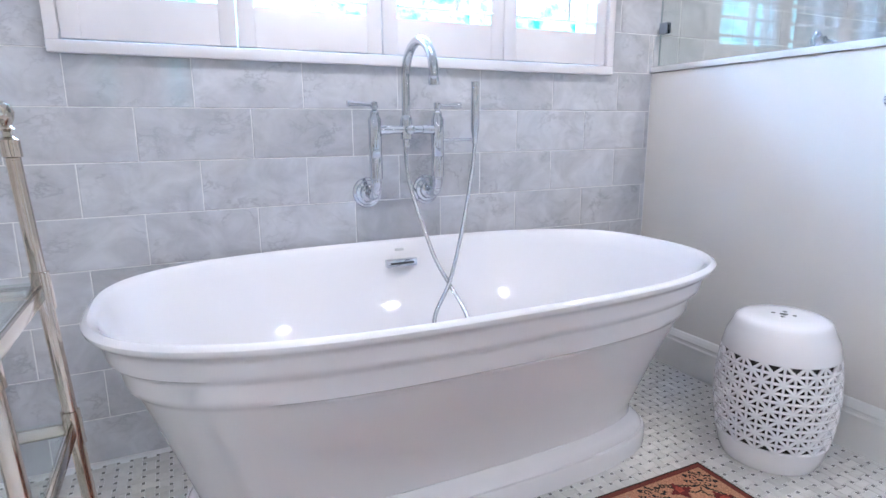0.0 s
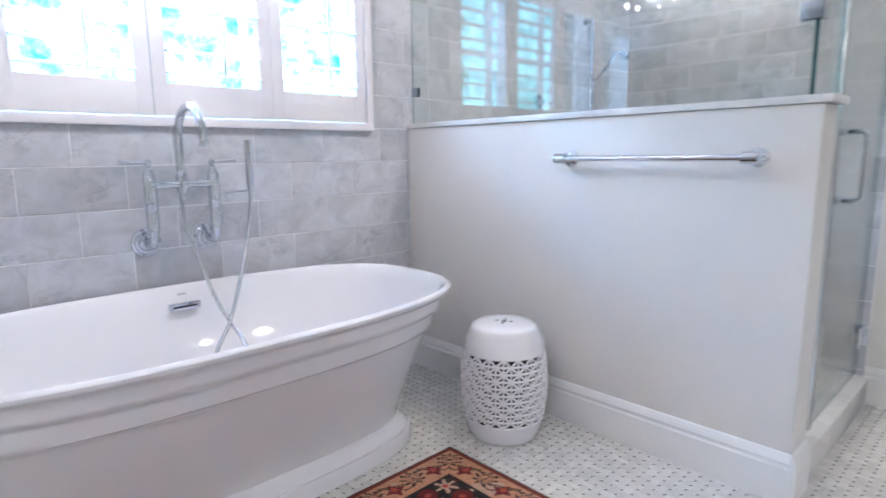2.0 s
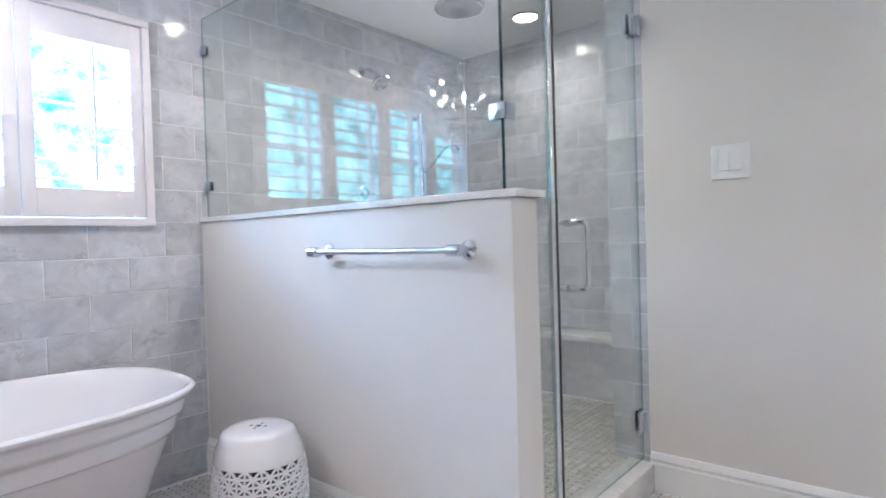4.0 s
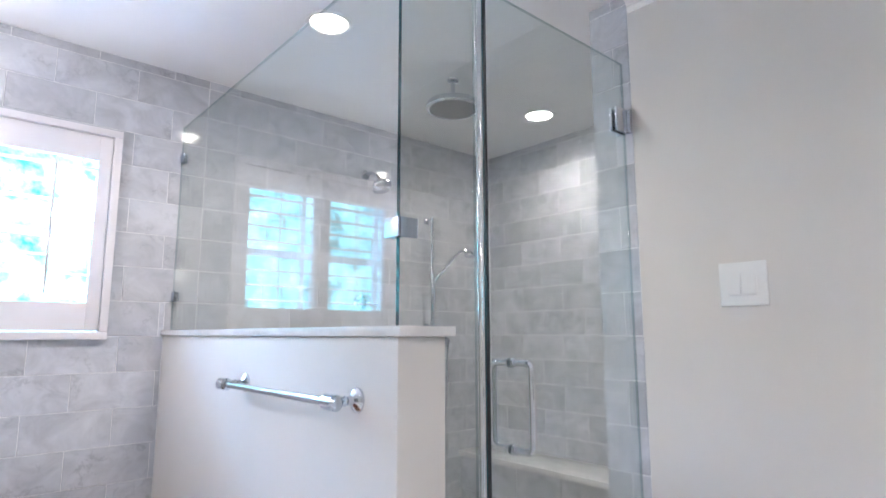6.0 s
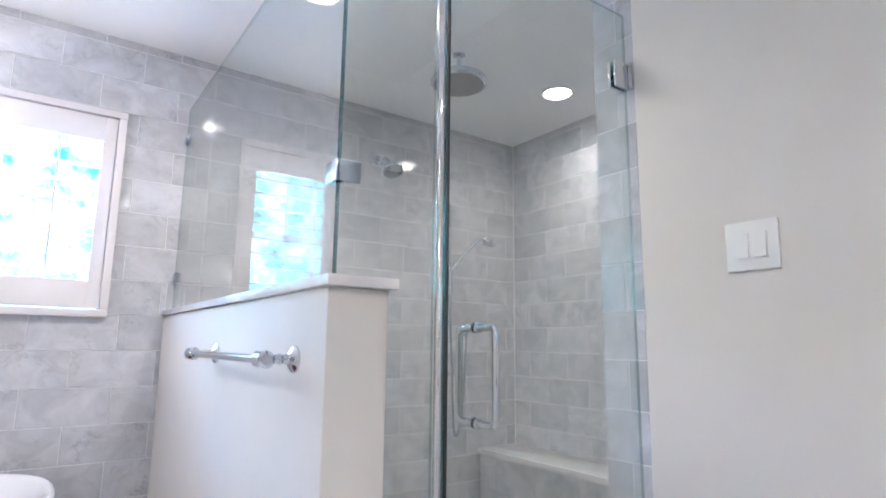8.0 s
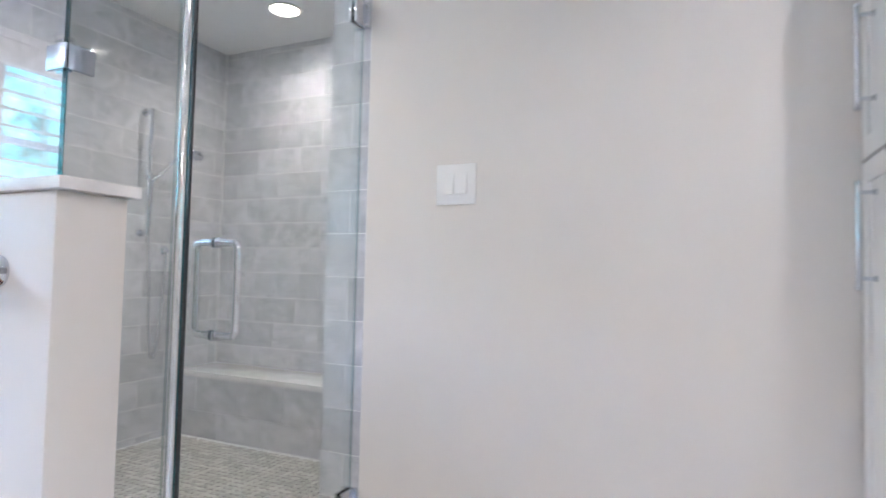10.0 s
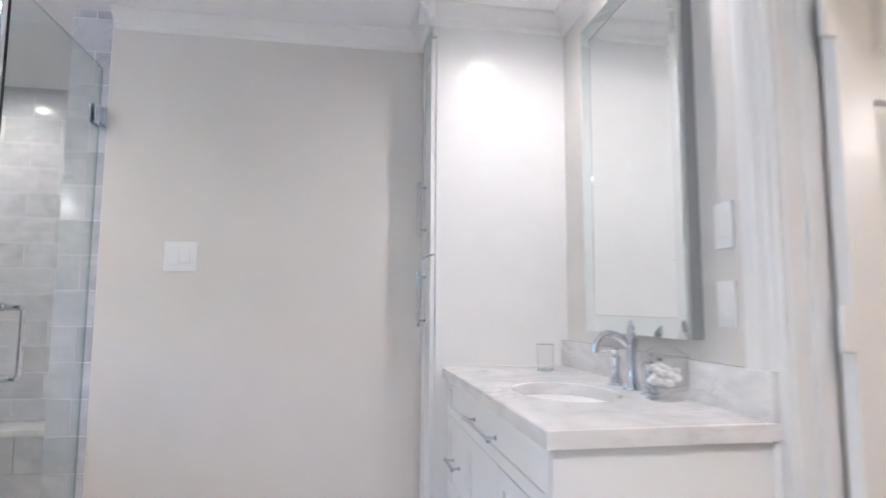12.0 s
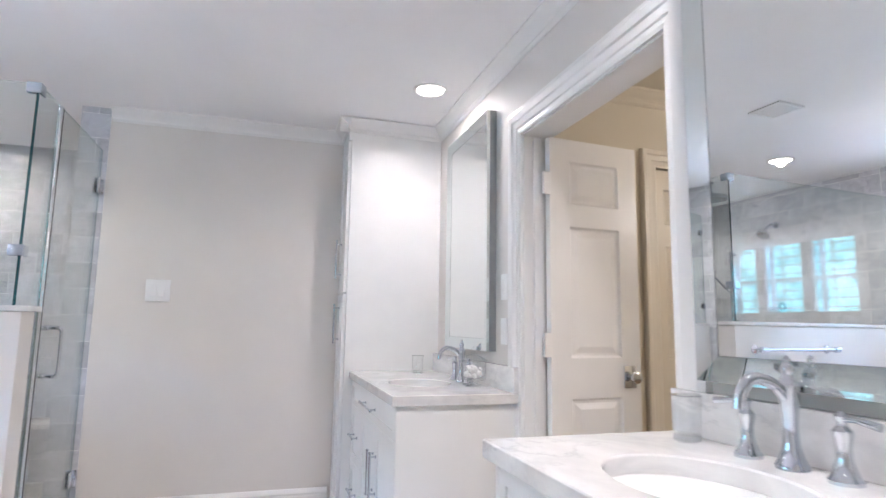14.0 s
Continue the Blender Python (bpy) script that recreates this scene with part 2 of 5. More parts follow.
def cube(x0, x1, y0, y1, z0, z1, bevel=0.0):
    return box(bmesh.new(), x0, x1, y0, y1, z0, z1, bevel)


def lathe(profile, c, seg=32, axis="z", bm=None):
    """Turns a list of (radius, height) round an axis through c."""
    bm = bm or bmesh.new()
    rings = []
    for r, h in profile:
        ring = []
        for k in range(seg):
            a = 2 * math.pi * k / seg
            u, v = r * math.cos(a), r * math.sin(a)
            p = {"z": (u, v, h), "y": (u, h, v), "x": (h, u, v)}[axis]
            ring.append(bm.verts.new((c[0] + p[0], c[1] + p[1], c[2] + p[2])))
        rings.append(ring)
    for a, b in zip(rings, rings[1:]):
        for k in range(seg):
            bm.faces.new((a[k], a[(k + 1) % seg], b[(k + 1) % seg], b[k]))
    bm.faces.new(rings[0])
    bm.faces.new(rings[-1])
    return bm


def tube(points, r, seg=12, bm=None, closed=False):
    """A round bar along points; r is one radius or one for each point."""
    bm = bm or bmesh.new()
    pts = [Vector(p) for p in points]
    n = len(pts)
    rings = []
    up = None
    for i, p in enumerate(pts):
        d = (pts[(i + 1) % n] - pts[i - 1]) if closed else (pts[min(i + 1, n - 1)] - pts[max(i - 1, 0)])
        d.normalize()
        if up is None:
            up = Vector((0, 0, 1)) if abs(d.z) < 0.9 else Vector((1, 0, 0))
        s = d.cross(up).normalized()
        up = s.cross(d).normalized()
        rr = r[i] if isinstance(r, (list, tuple)) else r
        rings.append([bm.verts.new(p + rr * (math.cos(2 * math.pi * k / seg) * s + math.sin(2 * math.pi * k / seg) * up)) for k in range(seg)])
    pairs = list(zip(rings, rings[1:])) + ([(rings[-1], rings[0])] if closed else [])
    for a, b in pairs:
        for k in range(seg):
            bm.faces.new((a[k], a[(k + 1) % seg], b[(k + 1) % seg], b[k]))
    if not closed:
        bm.faces.new(rings[0])
        bm.faces.new(rings[-1])
    return bm


def smooth_path(points, steps=8):
    """A rounded line through points (Catmull-Rom)."""
    p = [Vector(q) for q in points]
    p = [2 * p[0] - p[1]] + p + [2 * p[-1] - p[-2]]
    out = []
    for i in range(1, len(p) - 2):
        for k in range(steps):
            t = k / steps
            a, b, c, d = p[i - 1], p[i], p[i + 1], p[i + 2]
            out.append(0.5 * (2 * b + (c - a) * t + (2 * a - 5 * b + 4 * c - d) * t * t + (3 * b - a - 3 * c + d) * t ** 3))
    out.append(p[-2])
    return out


def prism(profile, axis, a0, a1, bm=None):
    """A moulding: profile points given as full places with the running axis left out; axis 'x' takes (y, z), 'y' takes (x, z), 'z' takes (x, y)."""
    bm = bm or bmesh.new()
    def place(p, a):
        return {"x": (a, p[0], p[1]), "y": (p[0], a, p[1]), "z": (p[0], p[1], a)}[axis]
    r0 = [bm.verts.new(place(p, a0)) for p in profile]
    r1 = [bm.verts.new(place(p, a1)) for p in profile]
    n = len(profile)
    for k in range(n):
        bm.faces.new((r0[k], r0[(k + 1) % n], r1[(k + 1) % n], r1[k]))
    bm.faces.new(r0)
    bm.faces.new(r1)
    return bm


def pierced(axis, v0, v1, a0, a1, z0, z1, holes):
    """A wall slab with rectangular openings (u0, u1, w0, w1) that go through it; axis is its normal."""
    bm = bmesh.new()
    us = sorted({a0, a1, *[h[0] for h in holes], *[h[1] for h in holes]})
    zs = sorted({z0, z1, *[h[2] for h in holes], *[h[3] for h in holes]})
    for u0, u1 in zip(us, us[1:]):
        for w0, w1 in zip(zs, zs[1:]):
            cu, cw = (u0 + u1) / 2, (w0 + w1) / 2
            if any(h[0] < cu < h[1] and h[2] < cw < h[3] for h in holes):
                continue
            if axis == "y":
                box(bm, u0, u1, v0, v1, w0, w1)
            else:
                box(bm, v0, v1, u0, u1, w0, w1)
    bmesh.ops.remove_doubles(bm, verts=bm.verts, dist=1e-5)
    seen = {}
    bm.verts.index_update()
    for f in list(bm.faces):
        key = tuple(sorted(v.index for v in f.verts))
        seen.setdefault(key, []).append(f)
    bmesh.ops.delete(bm, geom=[f for fs in seen.values() if len(fs) > 1 for f in fs], context="FACES_ONLY")
    return bm


# ---- the shell of the room ----
WIN = (-0.07, 1.765, 1.235, 2.09)
T = 0.0017
solid("floor", cube(XL - 0.2, XF + 0.15, YV - 0.14, YW + 0.2, -0.2, -0.0016), M_GROUT, "pale marble mosaic bathroom floor", "floor")
solid("wall_north", pierced("y", YW + T, YW + 0.16, XL - 0.2, XS + 0.2, -0.2, ZC + 0.1, [WIN]), M_GROUT, "wall clad in grey marble tiles round the window", "wall")
solid("wall_east", cube(XF, XF + 0.14, YV - 0.14, 0.37, -0.2, ZC + 0.1), M_WALL, "smooth greige painted wall with a light switch", "wall")
solid("wall_jamb", cube(XF + T, XF + 0.14, 0.371, 0.535, -0.2, ZC + 0.1), M_GROUT, "short tiled wall end beside the shower door", "wall")
solid("wall_shower_end", cube(XS + T, XS + 0.16, 0.30, YW + T, -0.2, ZC + 0.1), M_GROUT, "grey tiled end wall of the shower", "wall")
solid("wall_shower_side", cube(XF + 0.1405, XS + T, 0.38, 0.535, -0.2, ZC + 0.1), M_TILE, "tiled side wall of the shower", "wall")
solid("wall_west", cube(XL - 0.14, XL, YV - 0.14, YW + T, -0.2, ZC + 0.1), M_WALL, "greige painted wall", "wall")
DO = (0.525, 1.518, 0.0, 2.055)
solid("wall_south", pierced("y", YV - 0.13, YV, XL - 0.14, XF, -0.2, ZC + 0.1, [DO]), M_WALL, "greige painted wall behind the vanities", "wall")
solid("ceiling", cube(XL - 0.3, XS + 0.3, YV - 0.0, YW + 0.3, ZC, ZC + 0.12), M_CEIL, "flat white painted ceiling", "ceiling")
# half wall beside the tub
solid("half_wall", cube(XH, 2.168, 0.362, YW + T, -0.2, 1.218, 0.006), M_WALL, "low painted half wall between the tub and the shower", "half wall")
solid("half_wall_cap", cube(XH - 0.012, 2.180, 0.338, YW - 0.001, 1.2185, 1.242, 0.003), M_SLAB, "white marble cap on the half wall", "wall cap", kind="")
# hall behind the door
solid("hall_floor", cube(-0.4, 1.8, -4.2, YV - 0.1401, -0.2, 0.0), mat("hall oak floor", (0.30, 0.20, 0.12), 0.4, var=0.25, scale=6), "brown wooden hall floor", "floor")
solid("hall_wall_east", pierced("x", 1.77, 1.89, -4.2, YV - 0.131, -0.2, 2.6, [(-3.040, -2.560, 0.0, 2.045)]), M_HALL, "cream painted hall wall", "wall")
solid("hall_wall_west", cube(-0.5, -0.4, -4.2, YV - 0.131, -0.2, 2.6), M_HALL, "cream painted hall wall", "wall")
solid("hall_wall_south", cube(-0.5, 1.89, -4.3, -4.2, -0.2, 2.6), M_HALL, "cream painted hall wall", "wall")
solid("hall_ceiling", cube(-0.5, 1.89, -4.3, YV - 0.001, 2.46, 2.6), M_HALL, "cream painted hall ceiling", "ceiling")


def baseboard(name, axis, w, sgn, a0, a1):
    h = 0.165
    prof = [(0, 0.0), (0.018, 0.0), (0.018, 0.118), (0.014, 0.124), (0.014, 0.132), (0.017, 0.138), (0.012, 0.150), (0.006, h - 0.004), (0, h)]
    solid(name, prism([(w + sgn * a, b) for a, b in prof], axis, a0, a1), M_TRIM, "white moulded baseboard", "baseboard", smooth=False)


baseboard("baseboard_half_wall", "y", XH, -1, 0.3625, YW)
baseboard("baseboard_end", "x", 0.362, -1, XH - 0.018, 2.1685)
baseboard("baseboard_east", "y", XF, -1, -1.03, 0.370)
baseboard("baseboard_west", "y", XL, 1, YV, YW)


def crown(name, axis, w, sgn, a0, a1, zc=ZC, paint=None):
    prof = [(0, 0), (0.065, 0), (0.065, -0.010), (0.056, -0.016), (0.042, -0.030), (0.022, -0.046), (0.014, -0.058), (0.014, -0.068), (0.006, -0.080), (0, -0.082)]
    solid(name, prism([(w + sgn * a, zc + b) for a, b in prof], axis, a0, a1), paint or M_TRIM, "painted crown moulding under the ceiling", "trim", smooth=False)


crown("crown_east", "y", XF, -1, -1.05, 0.365)
crown("crown_cabinet_front", "x", -1.05, 1, 2.72, XF)
crown("crown_cabinet_side", "y", 2.785, -1, YV, -0.99)
crown("crown_south", "x", YV, 1, XL, 2.785)
crown("crown_west", "y", XL, 1, YV, YW)


# ---- window with plantation shutters ----
def window():
    w = thing("window_1", (0.85, YW, 1.2), "white plantation shutters over a bright daylit window", "window", kind="structure")
    x0, x1, z0, z1 = -0.103, 1.799, 1.203, 2.125
    y0, y1 = YW - 0.022, YW + 0.10
    fw = 0.032
    for nm, b in (("frame_rail", (x0, x1, z0, z0 + fw)), ("frame_rail", (x0, x1, z1 - fw, z1)), ("frame_stile", (x0, x0 + fw, z0 + fw, z1 - fw)), ("frame_stile", (x1 - fw, x1, z0 + fw, z1 - fw))):
        part(nm, cube(b[0], b[1], y0, y1, b[2], b[3], 0.004), M_SHUT, w)
    edges = [-0.070, 0.380, 0.834, 1.298, 1.766]
    opens = [(-0.020, 0.330), (0.431, 0.781), (0.887, 1.245), (1.351, 1.714)]
    lz0, lz1 = 1.357, 1.978
    ya, yb = YW - 0.008, YW + 0.022
    for k in range(4):
        a, b = edges[k] + 0.002, edges[k + 1] - 0.002
        o0, o1 = opens[k]
        pz0, pz1 = z0 + fw + 0.006, z1 - fw - 0.004
        bm = bmesh.new()
        for q in ((a, o0, pz0, pz1), (o1, b, pz0, pz1), (o0, o1, pz0, lz0), (o0, o1, lz1, pz1)):
            box(bm, q[0], q[1], ya, yb, q[2], q[3], 0.002)
        panel = part("shutter_panel", bm, M_SHUT, w)
        n = 8
        pitch = (lz1 - lz0) / n
        for i in range(n):
            zc = lz0 + pitch * (i + 0.5)
            bm = bmesh.new()
            prof = []
            for j in range(12):
                an = 2 * math.pi * j / 12
                u, v = 0.041 * math.cos(an), 0.0050 * math.sin(an)
                ca, sa = math.cos(radians(6)), math.sin(radians(6))
                prof.append((YW + 0.010 + u * ca - v * sa, zc + u * sa + v * ca))
            prism(prof, "x", o0 + 0.001, o1 - 0.001, bm)
            part("louver", bm, M_SHUT, panel)
        xm = (o0 + o1) / 2 + 0.025
        part("tilt_rod", cube(xm - 0.005, xm + 0.005, YW - 0.046, YW - 0.034, lz0 + 0.03, lz1 - 0.02, 0.002), M_SHUT, panel)
    # sash behind the shutters
    for xs in (-0.05, 0.35, 0.45, 0.85, 1.25, 1.35, 1.745):
        part("sash_bar", cube(xs - 0.014, xs + 0.014, YW + 0.11, YW + 0.14, 1.236, 2.089), M_TRIM, w)
    for zs in (1.25, 1.665, 2.075):
        part("sash_bar", cube(-0.068, 1.763, YW + 0.112, YW + 0.138, zs - 0.014, zs + 0.014), M_TRIM, w)


window()


def backdrop():
    m = bpy.data.materials.new("bright garden distance")
    m.use_nodes = True
    nt, ln = m.node_tree, m.node_tree.links
    b = nt.nodes["Principled BSDF"]
    b.inputs["Base Color"].default_value = (0, 0, 0, 1)
    b.inputs["Roughness"].default_value = 1
    tc = nt.nodes.new("ShaderNodeTexCoord")
    n = nt.nodes.new("ShaderNodeTexNoise")
    n.inputs["Scale"].default_value, n.inputs["Detail"].default_value, n.inputs["Roughness"].default_value = 1.5, 9, 0.66
    ln.new(tc.outputs["Object"], n.inputs["Vector"])
    r = nt.nodes.new("ShaderNodeValToRGB")
    r.color_ramp.elements[0].position, r.color_ramp.elements[0].color = 0.36, (0.02, 0.14, 0.16, 1)
    r.color_ramp.elements[1].position, r.color_ramp.elements[1].color = 0.62, (0.45, 0.92, 1.0, 1)
    e = r.color_ramp.elements.new(0.47)
    e.color = (0.13, 0.50, 0.58, 1)
    ln.new(n.outputs["Fac"], r.inputs[0])
    ln.new(r.outputs[0], b.inputs["Emission Color"])
    b.inputs["Emission Strength"].default_value = 6.0
    bm = bmesh.new()
    box(bm, -16, 18, 14.0, 14.1, -6, 14)
    solid("backdrop", bm, m, "bright out-of-focus garden trees and sky beyond the window", "backdrop", smooth=False)


backdrop()


# ---- bathtub ----
def oval(a, b, n, z, cx, cy, seg=96):
    out = []
    for k in range(seg):
        t = 2 * math.pi * k / seg
        c, s = math.cos(t), math.sin(t)
        out.append((cx + a * math.copysign(abs(c) ** (2 / n), c), cy + b * math.copysign(abs(s) ** (2 / n), s), z))
    return out


def rings_mesh(rows, bm=None, cap=True):
    bm = bm or bmesh.new()
    rr = [[bm.verts.new(p) for p in row] for row in rows]
    n = len(rr[0])
    for a, b in zip(rr, rr[1:]):
        for k in range(n):
            bm.faces.new((a[k], a[(k + 1) % n], b[(k + 1) % n], b[k]))
    if cap:
        bm.faces.new(rr[0])
        bm.faces.new(rr[-1])
    return bm


TUB = (0.813, 1.678)


def bathtub():
    cx, cy = TUB
    t = thing("bathtub", (cx, cy, 0), "white freestanding oval bathtub with stepped rim on a plinth", "bathtub")
    prof = [(0.105, .662, .214, 3.1), (0.14, .666, .218, 3.1), (0.30, .718, .288, 3.0), (0.45, .768, .356, 3.0), (0.460, .772, .361, 3), (0.470, .787, .378, 2.9), (0.484, .791, .383, 2.9), (0.520, .798, .391, 2.9), (0.528, .801, .394, 2.9),
            (0.539, .815, .409, 2.9), (0.553, .819, .414, 2.9), (0.580, .825, .420, 2.9), (0.588, .829, .424, 2.9), (0.597, .843, .437, 2.9), (0.605, .849, .443, 2.9), (0.613, .850, .444, 2.9), (0.619, .845, .439, 2.9), (0.622, .837, .431, 2.9),
            (0.619, .829, .423, 2.9), (0.610, .820, .414, 2.9), (0.57, .803, .398, 2.9), (0.46, .756, .348, 2.9), (0.34, .695, .290, 2.9), (0.24, .635, .250, 2.9), (0.185, .555, .200, 2.8), (0.165, .44, .14, 2.6), (0.16, .02, .01, 2)]
    part("shell", rings_mesh([oval(a, b, n, z, cx, cy) for z, a, b, n in prof]), M_PORC, t)
    foot = [(0.0, .704, .250, 3.4), (0.050, .704, .250, 3.4), (0.056, .701, .247, 3.4), (0.058, .694, .240, 3.4), (0.066, .692, .238, 3.4), (0.080, .681, .228, 3.3), (0.088, .674, .222, 3.2), (0.1045, .664, .216, 3.1)]
    part("plinth", rings_mesh([oval(a, b, n, z, cx, cy) for z, a, b, n in foot]), M_PORC, t)
    # overflow slot in the far inner wall
    oy, cx = cy + 0.366, cx + 0.030
    part("overflow_plate", cube(cx - 0.055, cx + 0.055, oy - 0.012, oy + 0.01, 0.540, 0.566, 0.004), M_CHROME, t, "polished chrome overflow slot")
    part("overflow_slot", cube(cx - 0.042, cx + 0.042, oy - 0.0135, oy - 0.011, 0.549, 0.556), M_DARK, t)
    part("maker_plate", cube(cx - 0.016, cx + 0.016, oy + 0.012, oy + 0.020, 0.590, 0.600, 0.003), mat("pale badge", (0.62, 0.63, 0.65), 0.3), t)
    part("drain", lathe([(0.03, 0.161), (0.03, 0.168), (0.022, 0.170)], (cx - 0.03, cy, 0), 24), M_CHROME, t)


bathtub()


def tub_filler():
    t = thing("tub_filler", (0.87, YW, 0.775), "chrome wall-mounted gooseneck tub filler with lever handles", "faucet")
    xl, xr, xc, yc, zb = 0.765, 0.985, 0.873, YW - 0.105, 0.995
    for x in (xl, xr):
        zf = 0.785
        part("flange", lathe([(0.050, 0), (0.052, -0.003), (0.050, -0.007), (0.043, -0.010), (0.040, -0.016), (0.031, -0.019), (0.027, -0.026), (0.016, -0.030)], (x, YW, zf), 32, "y"), M_CHROME, t)
        part("riser", tube(smooth_path([(x, YW - 0.028, zf), (x, YW - 0.070, zf - 0.003), (x, YW - 0.096, zf + 0.012), (x, yc, zf + 0.04), (x, yc, zf + 0.075)], 6), 0.0165, 18), M_CHROME, t)
        part("column", lathe([(0.017, zf + 0.050), (0.0215, zf + 0.054), (0.0215, zf + 0.120), (0.0205, zf + 0.122), (0.0215, zf + 0.124), (0.0215, zb + 0.035), (0.015, zb + 0.045), (0.015, zb + 0.055), (0.008, zb + 0.062), (0.008, zb + 0.075)], (x, yc, 0), 24), M_CHROME, t)
        sgn = -1 if x == xl else 1
        h = lathe([(0.010, zb + 0.066), (0.012, zb + 0.072), (0.010, zb + 0.086), (0.002, zb + 0.090)], (x, yc, 0), 20)
        tube([(x, yc, zb + 0.078), (x + sgn * 0.03, yc, zb + 0.079), (x + sgn * 0.075, yc, zb + 0.081), (x + sgn * 0.088, yc, zb + 0.081)], [0.006, 0.0055, 0.0080, 0.0095], 14, h)
        part("lever", h, M_CHROME, t)
    part("crossbar", tube([(xl, yc, zb), (xc - 0.055, yc, zb), (xc - 0.054, yc, zb), (xc + 0.054, yc, zb), (xc + 0.055, yc, zb), (xr, yc, zb)], [0.016, 0.016, 0.0135, 0.0135, 0.016, 0.016], 20), M_CHROME, t)
    part("hub", lathe([(0.020, zb - 0.03), (0.020, zb + 0.028), (0.017, zb + 0.04), (0.013, zb + 0.05)], (xc, yc, 0), 28), M_CHROME, t)
    part("diverter", lathe([(0.012, 0), (0.014, -0.012), (0.014, -0.024), (0.005, -0.03)], (xc, yc - 0.018, zb), 20, "y"), M_CHROME, t)
    pts = [(xc, yc, zb + 0.045), (xc, yc, zb + 0.165)]
    R = 0.098
    for k in range(0, 13):
        a = math.pi * k / 12
        pts.append((xc + 0.012 * k / 12, yc - R + R * math.cos(a), zb + 0.167 + R * math.sin(a)))
    pts.append((xc + 0.012, yc - 2 * R, zb + 0.150))
    part("gooseneck", tube(pts, 0.0145, 20), M_CHROME, t)
    part("spout_tip", lathe([(0.0155, zb + 0.128), (0.0165, zb + 0.132), (0.0165, zb + 0.150), (0.0145, zb + 0.154)], (xc + 0.012, yc - 2 * R, 0), 20), M_CHROME, t)
    part("outlet", lathe([(0.013, zb - 0.055), (0.013, zb - 0.03), (0.01, zb - 0.025)], (xc, yc, 0), 20), M_CHROME, t)
    xw = 1.128
    part("wand_arm", tube([(xr, yc, zb - 0.035), (xw, yc, zb - 0.035)], 0.0055, 12), M_CHROME, t)
    part("wand", tube([(xw, yc, zb - 0.05), (xw, yc, zb - 0.02), (xw, yc, zb + 0.0), (xw + 0.001, yc, zb + 0.158)], [0.010, 0.011, 0.0150, 0.0150], 18), M_CHROME, t, "chrome hand shower wand")
    hose = smooth_path([(xc - 0.006, yc, zb - 0.05), (xc - 0.001, yc - 0.012, zb - 0.15), (xc + 0.018, yc - 0.05, zb - 0.27), (xc + 0.040, yc - 0.13, zb - 0.41), (xc + 0.056, yc - 0.20, zb - 0.48), (xc + 0.066, yc - 0.30, zb - 0.555), (xc + 0.05, yc - 0.40, zb - 0.66), (xc - 0.02, yc - 0.42, zb - 0.69), (xc - 0.06, yc - 0.38, zb - 0.62), (xc - 0.036, yc - 0.29, zb - 0.555),
                        (xc + 0.052, yc - 0.21, zb - 0.475), (xc + 0.125, yc - 0.14, zb - 0.36), (xc + 0.195, yc - 0.05, zb - 0.265), (xc + 0.237, yc - 0.015, zb - 0.14), (xw, yc, zb - 0.05)], 24)
    part("hose", tube(hose, [0.0062 + 0.0009 * (k % 2) for k in range(len(hose))], 10), M_HOSE, t, "ribbed metal shower hose")


tub_filler()


